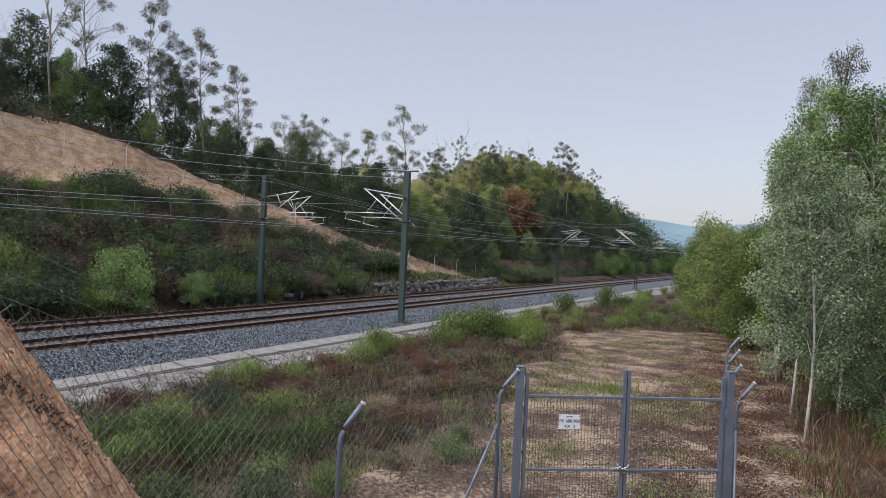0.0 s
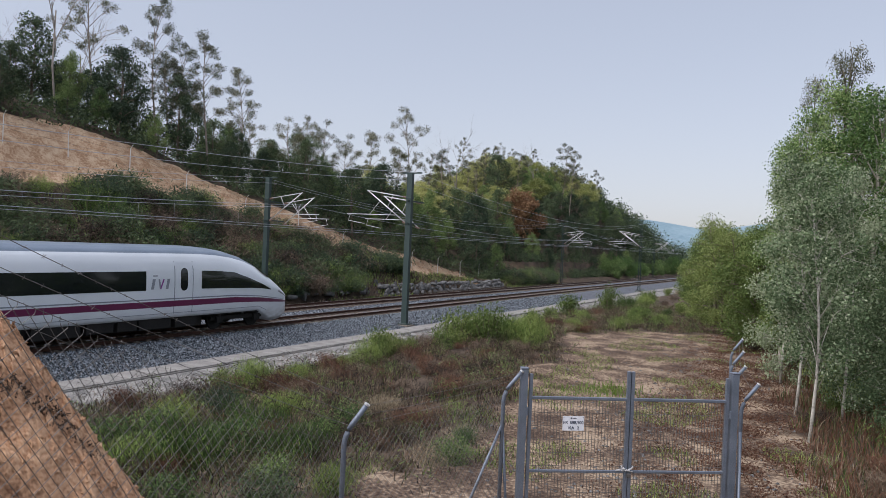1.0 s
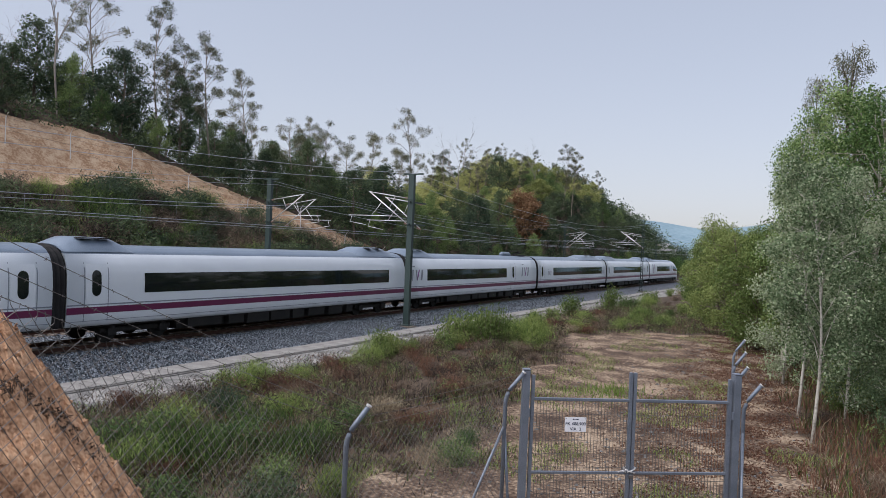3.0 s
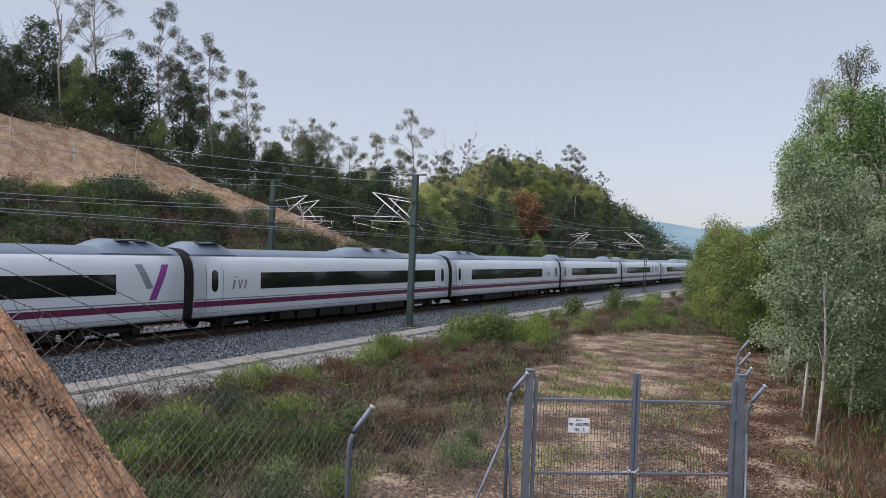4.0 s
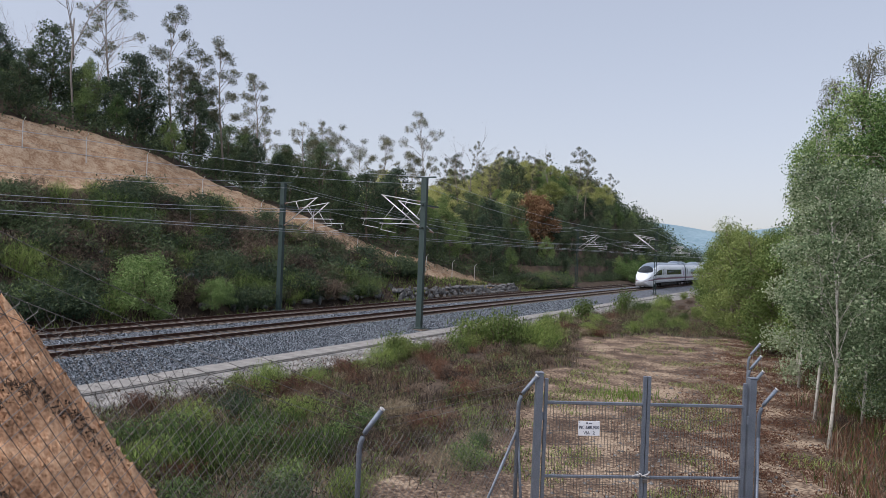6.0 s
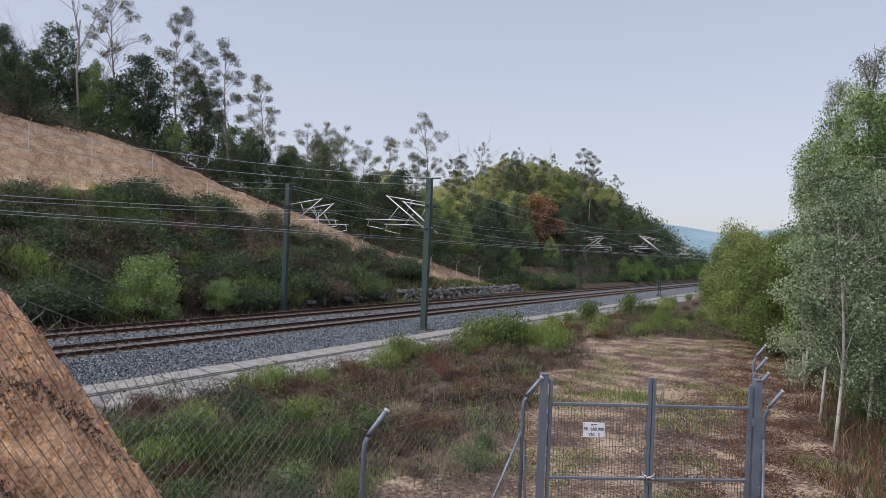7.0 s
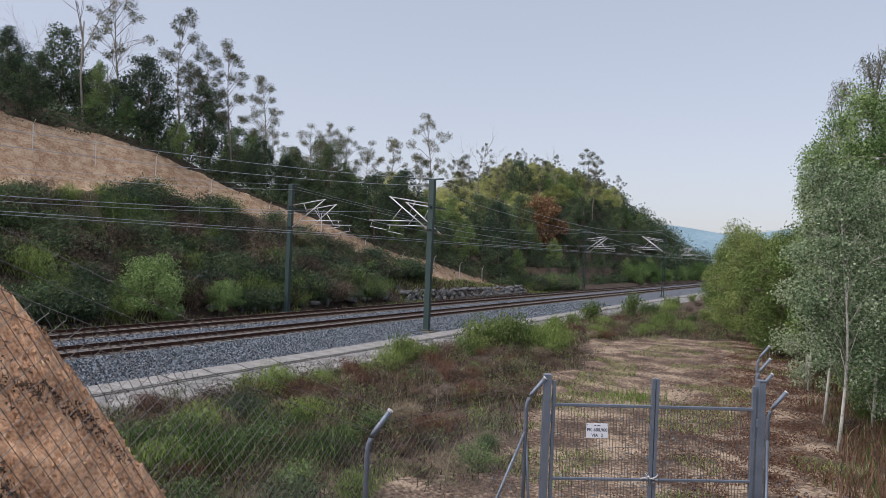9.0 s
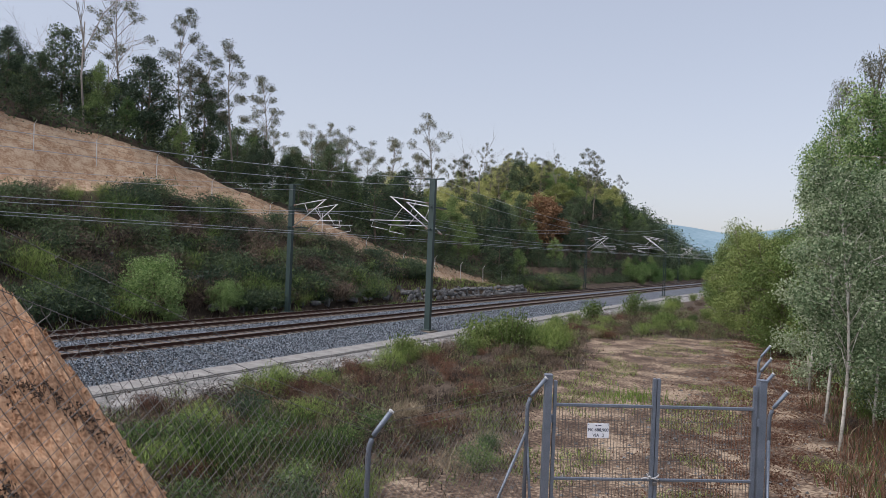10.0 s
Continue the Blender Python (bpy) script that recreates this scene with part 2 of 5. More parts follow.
def build_ground():
    xs = list(np.arange(-62, 14.01, 0.6))
    ys = list(np.arange(-6, 100.01, 0.6))
    step, a = 0.9, -62
    while a > -3000:
        step *= 1.16
        a -= step
        xs.insert(0, a)
    step, a = 0.9, 14
    while a < 3000:
        step *= 1.25
        a += step
        xs.append(a)
    step, a = 0.9, 100
    while a < 3500:
        step *= 1.07
        a += step
        ys.append(a)
    step, a = 0.9, -6
    while a > -1500:
        step *= 1.3
        a -= step
        ys.insert(0, a)
    nx, ny = len(xs), len(ys)
    verts, cols = [], []
    for y in ys:
        for u in xs:
            x = u + bend(y)
            z, c, g, d = ground_z(x, y)
            verts.append((x, y, z))
            cols += [c, g, d, 1.0]
    faces = [(j * nx + i, j * nx + i + 1, (j + 1) * nx + i + 1, (j + 1) * nx + i) for j in range(ny - 1) for i in range(nx - 1)]
    me = mesh_of("ground", verts, faces, ground_material(), True)
    at = me.color_attributes.new("zone", "FLOAT_COLOR", "POINT")
    at.data.foreach_set("color", cols)
    tagged(new("ground", me), "scrubby hillside, red clay cut and bare dirt track", "ground", kind="structure")


build_ground()

# ridge far behind everything, its haze painted as blue colour and glow
def build_ridge():
    rng = random.Random(4)
    v, f, n = [], [], 60
    for i in range(n):
        x = -1500 + 3600 * i / (n - 1)
        h = 138 + 22 * math.sin(i * 0.21 + 0.6) + 9 * math.sin(i * 0.9) + rng.uniform(-3, 3)
        v += [(x, 2400, -5), (x, 2500, h * 0.55), (x, 2650, h)]
    for i in range(n - 1):
        for k in range(2):
            f.append((i * 3 + k, i * 3 + 3 + k, i * 3 + 4 + k, i * 3 + 1 + k))
    m = material("forest_painted_haze", [(0.05, 0.10, 0.13), (0.12, 0.18, 0.21)], 0.012, 0.09, 1.0, bump=0)
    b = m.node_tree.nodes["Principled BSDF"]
    # faint blue emission stands in for the hazy air in between
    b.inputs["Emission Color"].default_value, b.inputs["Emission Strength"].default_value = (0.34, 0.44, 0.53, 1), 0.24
    tagged(new("backdrop", mesh_of("backdrop", v, f, m, True)), "wooded ridge on the horizon, painted blue with haze", "backdrop", kind="structure")


build_ridge()


# ---- the line ----
def along(u, y0, y1, step=4.0):
    n = max(2, int((y1 - y0) / step) + 1)
    return [(u + bend(y), y) for y in np.linspace(y0, y1, n)]


def ribbon(prof, y0, y1, step=4.0, closed=True):
    """A profile (offset, z) swept along the line."""
    pts = np.linspace(y0, y1, max(2, int((y1 - y0) / step) + 1))
    k = len(prof)
    v = [(u + bend(y), y, z) for y in pts for u, z in prof]
    f = []
    for i in range(len(pts) - 1):
        for j in range(k if closed else k - 1):
            a, b = i * k + j, i * k + (j + 1) % k
            f.append((a, b, b + k, a + k))
    if closed:
        f += [tuple(range(k)), tuple((len(pts) - 1) * k + j for j in range(k - 1, -1, -1))]
    return v, f


Y0, Y1 = -40.0, 420.0


def build_ballast():
    prof = [(-33.9, -0.14), (-32.4, 0.22), (-27.9, 0.22), (-27.6, 0.24), (-23.35, 0.24), (-21.0, -0.10)]
    pts = list(np.arange(6, 110, 0.35)) + list(np.arange(110, Y1, 3.0))
    pts = list(np.arange(Y0, 6, 3.0)) + pts
    us = list(np.arange(-33.9, -20.99, 0.3))
    v = []
    for y in pts:
        for u in us:
            z = float(np.interp(u, [p[0] for p in prof], [p[1] for p in prof]))
            z += 0.05 * noise.noise(Vector((u * 2.1, y * 2.1, 0))) + 0.03 * noise.noise(Vector((u * 6, y * 6, 2)))
            v.append((u + bend(y), y, z))
    k = len(us)
    f = [(i * k + j, i * k + j + 1, i * k + k + j + 1, i * k + k + j) for i in range(len(pts) - 1) for j in range(k - 1)]
    bed = tagged(new("ballast_bed", mesh_of("ballast_bed", v, f, M_BED, True)), "grey crushed stone ballast under two tracks", "ballast", kind="structure")
    # loose stones lying on the shoulders, too many to count
    rng = np.random.default_rng(5)
    N = 56000
    uu = np.where(rng.random(N) < 0.8, rng.uniform(-24.3, -20.8, N), rng.uniform(-29.0, -26.7, N))
    yy = 9 + 66 * rng.random(N) ** 1.7
    zz = np.interp(uu, [p[0] for p in prof], [p[1] for p in prof]) + 0.02
    base = np.array([(1, 0, 0), (-0.5, 0.87, 0), (-0.5, -0.87, 0), (0, 0, 0.9), (0, 0, -0.6)])
    tri = [(0, 1, 3), (1, 2, 3), (2, 0, 3), (1, 0, 4), (2, 1, 4), (0, 2, 4)]
    V = np.empty((N, 5, 3))
    for i in range(N):
        r = Euler((rng.uniform(0, 6), rng.uniform(0, 6), rng.uniform(0, 6))).to_matrix()
        V[i] = (base * rng.uniform(0.022, 0.048) * rng.uniform(0.7, 1.3, (5, 1))) @ np.array(r)
        V[i] += (uu[i] + bend(yy[i]), yy[i], zz[i])
    F = (np.arange(N)[:, None, None] * 5 + np.array(tri)[None]).reshape(-1, 3)
    me = mesh_of("ballast_stones", V.reshape(-1, 3).tolist(), F.tolist(), M_BALLAST)
    tagged(new("ballast_stones", me), "loose grey angular ballast stones", "ballast stones", kind="stuff")


build_ballast()


def build_track(centre, label):
    tr = tagged(new("railway_track", None), label, "railway track", "parallel tracks")
    g = 0.834
    for s in (-1, 1):
        u = centre + s * g
        # flat-bottom rail
        prof = [(-0.07, 0), (0.07, 0), (0.07, 0.012), (0.012, 0.035), (0.012, 0.115), (0.036, 0.125), (0.036, 0.150), (0.026, 0.158), (-0.026, 0.158), (-0.036, 0.150),
                (-0.036, 0.125), (-0.012, 0.115), (-0.012, 0.035), (-0.07, 0.012)]
        v, f = ribbon([(u + a, RAIL_Z - 0.158 + b) for a, b in prof], Y0, Y1, 5.0)
        rail = part("rail", mesh_of("rail", v, f, [M_RAIL, M_RAILTOP]), tr, "rusty steel rail with a polished head")
        k = len(prof)
        idx = [1 if (i % k) == 7 and i < len(f) - 2 else 0 for i in range(len(f))]
        rail.data.polygons.foreach_set("material_index", idx)
    b = Builder()
    b.add([(x, y, z) for z, hw in ((0.06, 0.15), (0.27, 0.12)) for x, y in ((-1.3, -hw), (1.3, -hw), (1.3, hw), (-1.3, hw))],
          [(3, 2, 1, 0), (4, 5, 6, 7), (0, 1, 5, 4), (1, 2, 6, 5), (2, 3, 7, 6), (3, 0, 4, 7)])
    for s in (-1, 1):                        # rail seats with clips
        b.box((s * g - 0.17, -0.09, 0.27), (s * g - 0.08, 0.09, 0.315))
        b.box((s * g + 0.08, -0.09, 0.27), (s * g + 0.17, 0.09, 0.315))
    sl = b.mesh("sleeper", M_SLEEPER)
    for i in range(150):
        y = 8 + i * 0.6
        o = part("sleeper", sl, tr)
        o.location = (centre + bend(y), y, 0)
    rest = Builder()
    for i in range(-60, 480):
        y = 8 + i * 0.6
        if i < 0 or i >= 150:
            rest.box((centre + bend(y) - 1.3, y - 0.14, 0.06), (centre + bend(y) + 1.3, y + 0.14, 0.27))
    tagged(part("sleepers", rest.mesh("sleepers", M_SLEEPER), tr), kind="stuff")
    return tr


build_track(NEAR, "ballasted track with rusty rails on concrete sleepers")
build_track(FAR, "ballasted far track with rusty rails on concrete sleepers")


def build_trough():
    """Concrete cable trough with lids, along the near shoulder."""
    v, f = ribbon([(-20.55, -0.05), (-20.55, 0.03), (-19.25, 0.02), (-19.25, -0.05)], Y0, 200, 2.0)
    t = tagged(new("cable_trough", mesh_of("cable_trough", v, f, M_CONCRETE)), "pale concrete lineside cable trough in gravel", "cable trough", kind="structure")
    lid = Builder().box((-0.58, -0.48, 0), (0.58, 0.48, 0.05), bevel=0.012).mesh("lid", M_CONCRETE)
    rng = random.Random(8)
    for i in range(95):
        y = 10 + i * 1.0
        o = part("lid", lid, t)
        o.matrix_basis = pose(-19.9 + bend(y), y, 0.012 + rng.uniform(-0.006, 0.008), rng.uniform(-0.4, 0.4), rng.uniform(-.5, .5), rng.uniform(-0.8, 0.8))


build_trough()


# ---- overhead line ----
MAST_TOP = 9.0
MAST_NEAR, MAST_FAR = -21.52, -34.16


def cantilever(parent, s, y=0.0, dz=0.0, k=1.0):
    """Tubular bracket; s points from the mast towards its track."""
    def bar(name, pts, r=0.026, m=M_TUBE, label=""):
        pts = [(s * a * k, y, z + dz) for a, z in pts]
        return part(name, Builder().tube(pts, r, 8).mesh(name, m, True), parent, label)
    bar("stay_tube", [(0.25, 7.55), (3.0, 7.95)])
    bar("bracket_tube", [(0.25, 6.05), (2.9, 7.92)], 0.034)
    bar("strut", [(1.5, 6.95), (1.15, 7.65)], 0.018)
    bar("strut", [(2.05, 7.3), (2.75, 6.5)], 0.018)
    bar("registration_tube", [(0.95, 6.48), (4.4, 6.5)], 0.024)
    bar("steady_arm", [(4.3, 6.1), (3.1, 5.92)], 0.018)
    bar("dropper_link", [(4.15, 6.5), (4.28, 6.1)], 0.014)
    for z0 in (7.5, 6.0):
        b = Builder()
        for i in range(6):
            a = 0.16 + i * 0.05
            b.tube([(s * a, y, z0 + dz + i * 0.014), (s * (a + 0.02), y, z0 + dz + i * 0.014 + 0.004)], 0.06, 8)
        part("insulator", b.mesh("insulator", M_INSUL, True), parent, "brown ribbed insulator")


def build_mast(s, lattice=False):
    mast = tagged(new("catenary_mast", None), "dark green steel catenary mast with tubular cantilever", "catenary mast", "masts along the line")
    b = Builder()
    if lattice:
        for a in (-0.14, 0.14):
            for c in (-0.09, 0.09):
                b.tube([(a, c, 0.1), (a * 0.8, c * 0.8, MAST_TOP)], 0.028, 4)
        for i in range(22):
            z = 0.4 + i * 0.39
            q = -1 if i % 2 else 1
            for c in (-0.09, 0.09):
                b.tube([(-0.14 * q, c, z), (0.14 * q, c, z + 0.39)], 0.012, 4)
    else:
        for c in (-0.115, 0.115):        # two channels back to back
            b.box((-0.17, c - 0.012, 0.1), (0.17, c + 0.012, MAST_TOP), bevel=0.005)
        b.box((-0.165, -0.103, 0.1), (-0.15, 0.103, MAST_TOP))
        b.box((0.15, -0.103, 0.1), (0.165, 0.103, MAST_TOP))
    part("column", b.mesh("column", M_MAST), mast)
    part("foundation", Builder().box((-0.45, -0.45, -0.6), (0.45, 0.45, 0.02), bevel=0.03).mesh("foundation", M_SLEEPER), mast, "weathered concrete footing")
    p = Builder().box((-0.33, -0.3, 0.05), (0.33, 0.3, 0.1), bevel=0.008)
    for a in (-0.25, 0.25):
        for c in (-0.22, 0.22):
            p.tube([(a, c, 0.1), (a, c, 0.2)], 0.025, 6)
    part("base_plate", p.mesh("base_plate", M_MAST), mast)
    part("earth_wire_arm", Builder().box((-0.55, -0.04, MAST_TOP - 0.06), (0.75, 0.04, MAST_TOP + 0.03)).mesh("earth_wire_arm", M_MAST), mast)
    for z in (5.95, 7.45):
        part("clamp", Builder().box((-0.19, -0.16, z), (0.19, 0.16, z + 0.1), bevel=0.01).mesh("clamp", M_MAST), mast)
    for z in (5.98, 7.3):                      # cross-arms that carry the second bracket
        part("cross_arm", Builder().box((-0.06, -0.3, z), (0.06, 1.75, z + 0.08), bevel=0.008).mesh("cross_arm", M_MAST), mast)
    cantilever(mast, s)
    cantilever(mast, s, 1.6, -0.22, 0.93)
    return mast


STATIONS_N = [-25.4, 37.8, 99.8, 163.0, 226.0]
STATIONS_F = [-24.0, 40.1, 105.3, 168.0, 231.0]
near_m, near_l = build_mast(-1), build_mast(-1, True)
far_m, far_l = build_mast(1), build_mast(1, True)
for u, sts, a, b in ((MAST_NEAR, STATIONS_N, near_m, near_l), (MAST_FAR, STATIONS_F, far_m, far_l)):
    used = set()
    for y in sts:
        src = b if y > 90 else a
        m = pose(u + bend(y), y, 0.0, 0, 0, 0)
        if src not in used:
            src.matrix_basis = m
            used.add(src)
        else:
            copy_thing(src, m)


def build_wires(centre, stations, mast_u, s):
    """Messenger, contact wire, droppers and feeders from mast to mast."""
    kinds = ((centre - mast_u + s * 0.0, 7.0, 1.1, 0.011, "messenger_wire"), (centre - mast_u, 5.5, 0.04, 0.011, "contact_wire"),
             (-s * 0.45, 9.0, 1.4, 0.010, "earth_wire"), (s * 0.6, 8.6, 1.35, 0.010, "feeder_wire"))
    for off, z, sag, r, nm in kinds:
        b = Builder()
        for y0, y1 in zip(stations[:-1], stations[1:]):
            pts = []
            for i in range(13):
                t = i / 12
                y = y0 + (y1 - y0) * t
                pts.append((mast_u + off + bend(y), y, z - sag * 4 * t * (1 - t)))
            b.tube(pts, r, 4)
        tagged(new(nm, b.mesh(nm, M_WIRE)), "thin grey overhead " + nm.replace("_", " "), "overhead wire", "overhead wires")
    b = Builder()
    for y0, y1 in zip(stations[:-1], stations[1:]):
        for i in range(1, 9):
            t = i / 9
            y = y0 + (y1 - y0) * t
            x = centre + bend(y)
            b.tube([(x, y, 5.5 - 0.16 * t * (1 - t)), (x, y, 7.0 - 4.4 * t * (1 - t))], 0.004, 3)
    tagged(new("dropper_wires", b.mesh("dropper_wires", M_WIRE)), "thin droppers between contact and messenger wire", "overhead wire", "overhead wires", "stuff")


build_wires(NEAR, STATIONS_N, MAST_NEAR, -1)
build_wires(FAR, STATIONS_F, MAST_FAR, 1)


# ---- train ----
CAR, END = 24.775, 25.675
M_WHITE = material("train_white_paint", [(0.63, 0.675, 0.72), (0.71, 0.755, 0.80)], 0.8, 30, 0.28, 0, 0.02)
M_ROOFGREY = material("train_roof_grey", [(0.12, 0.16, 0.21), (0.18, 0.225, 0.285)], 0.8, 20, 0.3, 0, 0.03)
M_STRIPE = material("train_magenta_stripe", [(0.105, 0.008, 0.055), (0.14, 0.013, 0.07)], 0.8, 30, 0.3, 0, 0)
M_GREYLINE = material("train_grey_line", [(0.16, 0.19, 0.23), (0.22, 0.25, 0.29)], 0.8, 30, 0.35, 0, 0)
M_GLASS = material("train_dark_glass", [(0.006, 0.009, 0.010), (0.012, 0.016, 0.018)], 0.4, 3, 0.06, 0, 0)
M_UNDER = material("train_underframe", [(0.006, 0.006, 0.006), (0.02, 0.018, 0.016)], 1.5, 20, 0.8, 0.2, 0.3)
M_RUBBER = material("gangway_rubber", [(0.012, 0.012, 0.013), (0.025, 0.025, 0.026)], 2, 30, 0.85, 0, 0.2)
M_LOGO = material("logo_grey", [(0.20, 0.22, 0.26), (0.27, 0.29, 0.33)], 2, 30, 0.4, 0, 0)
M_VIOLET = material("logo_violet", [(0.20, 0.03, 0.22), (0.27, 0.05, 0.29)], 2, 30, 0.4, 0, 0)
M_LAMP = material("headlamp_lens", [(0.22, 0.24, 0.26), (0.34, 0.36, 0.38)], 2, 30, 0.1, 0, 0)



def soil_skirts(m, low, high):
    """Brake dust on the paint of the skirts: ragged streaks that thin out with height over the rail."""
    nt = m.node_tree
    n, l = nt.nodes, nt.links
    b = n["Principled BSDF"]
    tc, sep, mp, nz = n.new("ShaderNodeTexCoord"), n.new("ShaderNodeSeparateXYZ"), n.new("ShaderNodeMapping"), n.new("ShaderNodeTexNoise")
    mp.inputs["Scale"].default_value = (1.0, 1.2, 5.0)
    nz.inputs["Scale"].default_value, nz.inputs["Detail"].default_value = 1.6, 6
    l.new(tc.outputs["Object"], sep.inputs[0])
    l.new(tc.outputs["Object"], mp.inputs[0])
    l.new(mp.outputs[0], nz.inputs["Vector"])
    h = n.new("ShaderNodeMapRange")
    h.inputs["From Min"].default_value, h.inputs["From Max"].default_value = high, low
    l.new(sep.outputs["Z"], h.inputs["Value"])
    k = n.new("ShaderNodeMath")
    k.operation = "MULTIPLY"
    l.new(h.outputs[0], k.inputs[0])
    l.new(nz.outputs["Fac"], k.inputs[1])
    mx = n.new("ShaderNodeMix")
    mx.data_type = "RGBA"
    l.new(k.outputs[0], mx.inputs["Factor"])
    l.new(b.inputs["Base Color"].links[0].from_socket, mx.inputs["A"])
    mx.inputs["B"].default_value = (0.17, 0.13, 0.10, 1)
    l.new(mx.outputs["Result"], b.inputs["Base Color"])


soil_skirts(M_WHITE, 0.35, 1.25)

# half section: (offset from centre, height over rail), skirt to roof
SECTION = [(1.40, 0.78), (1.44, 0.90), (1.462, 1.05), (1.475, 1.40), (1.475, 1.9), (1.465, 2.4), (1.43, 2.8), (1.36, 3.1), (1.24, 3.36), (1.05, 3.57), (0.75, 3.72), (0.4, 3.79), (0.0, 3.81)]
_d = [0.0]
for (a0, b0), (a1, b1) in zip(SECTION[:-1], SECTION[1:]):
    _d.append(_d[-1] + math.hypot(a1 - a0, b1 - b0))
_sx, _sz = [p[0] for p in SECTION], [p[1] for p in SECTION]
NOSE_TOP = [(0, 1.10), (0.03, 1.17), (0.1, 1.27), (0.25, 1.43), (0.6, 1.72), (1.2, 2.14), (2.0, 2.61), (3.0, 3.07), (4.0, 3.42), (5.0, 3.63), (6.0, 3.75), (7.0, 3.80), (8.0, 3.81)]
NOSE_MID = [(0, 1.08), (0.05, 1.10), (0.2, 1.14), (0.6, 1.21), (1.5, 1.32), (3.0, 1.40), (8.0, 1.40)]
NOSE_W = [(0, 0.01), (0.05, 0.3), (0.2, 0.55), (0.5, 0.80), (1.0, 1.02), (2.0, 1.25), (3.0, 1.37), (4.0, 1.43), (5.5, 1.475), (8.0, 1.475)]
NOSE_BOT = [(0, 0.95), (0.05, 0.88), (0.15, 0.80), (0.4, 0.62), (0.8, 0.42), (1.2, 0.29), (1.6, 0.23), (2.3, 0.22), (2.5, 0.42), (3.2, 0.78), (8, 0.78)]


def arc_at(z):
    return float(np.interp(z, _sz, _d))


def arc_over_rail(s, z):
    """The place along the section at which the nose, s metres from its tip, has the height z."""
    top, mid, bot = lerp_table(s, NOSE_TOP), lerp_table(s, NOSE_MID), lerp_table(s, NOSE_BOT)
    return arc_at(0.78 + (z - bot) * 0.62 / (mid - bot) if z < mid else 1.4 + (z - mid) * 2.41 / (top - mid))


STRIPE_LOW = [(0, 1.0), (0.5, 1.03), (1.5, 1.10), (3.2, 1.20), (5.0, 1.25), (30, 1.25)]
STRIPE_HIGH = [(0, 1.05), (0.5, 1.11), (1.5, 1.24), (3.2, 1.41), (5.0, 1.50), (30, 1.50)]


def stripe_edges(s, nose, low, high):
    """Edges of a band between two shares of the stripe's width."""
    a, b = (lerp_table(s, STRIPE_LOW), lerp_table(s, STRIPE_HIGH)) if nose else (1.25, 1.50)
    za, zb = a + (b - a) * low, a + (b - a) * high
    return (arc_over_rail(s, za), arc_over_rail(s, zb)) if nose and s < 8 else (arc_at(za), arc_at(zb))


def shell_point(s, d, nose):
    x, z = float(np.interp(d, _d, _sx)), float(np.interp(d, _d, _sz))
    if nose and s < 8.0:
        s = max(s, 0.0)
        top, w, bot = lerp_table(s, NOSE_TOP), lerp_table(s, NOSE_W), lerp_table(s, NOSE_BOT)
        k = (z - 0.78) / (3.81 - 0.78)
        mid = lerp_table(s, NOSE_MID)
        round_ = 1 - (1 - s / 8) ** 2
        xr = 1.475 * math.sin(min(1, (1 - k) * 1.9) * math.pi / 2) ** 0.75
        x = (x * round_ + xr * (1 - round_)) * w / 1.475
        if z < 1.4:
            z = bot + (mid - bot) * (z - 0.78) / 0.62
        else:
            z = mid + (top - mid) * (z - 1.4) / 2.41
    return Vector((x, s, z))


def skin(s, d, side, nose, out=0.0):
    """A point of the shell: s metres from the car's outer end, d along the half section, out metres off it."""
    p = shell_point(s, d, nose)
    if out:
        e = 0.03
        a = shell_point(s + e, d, nose) - shell_point(max(0, s - e), d, nose)
        b = shell_point(s, min(d + e, _d[-1]), nose) - shell_point(s, max(d - e, 0), nose)
        n = b.cross(a)
        if n.length > 1e-9:
            n.normalize()
            if n.x < 0:
                n = -n if n.z < 0 or d < _d[8] else n
            p = p + n * out
            if d > _d[-1] - 1e-4:
                p.x = 0.0
    return (side * p.x, p.y, p.z)


def patch(name, s_list, d_of, side, nose, mat, parent, out=0.006, nd=4, label=""):
    """A sheet that follows the shell, d_of(s) gives its low and high edge along the section; it has a rim."""
    v, f = [], []
    k = nd + 1
    for s in s_list:
        lo, hi = d_of(s)
        for j in range(k):
            v.append(skin(s, lo + (hi - lo) * j / nd, side, nose, out))
    for i in range(len(s_list) - 1):
        for j in range(nd):
            q = (i * k + j, i * k + j + 1, (i + 1) * k + j + 1, (i + 1) * k + j)
            f.append(q if side > 0 else q[::-1])
    return part(name, mesh_of(name, v, f, mat, True), parent, label)


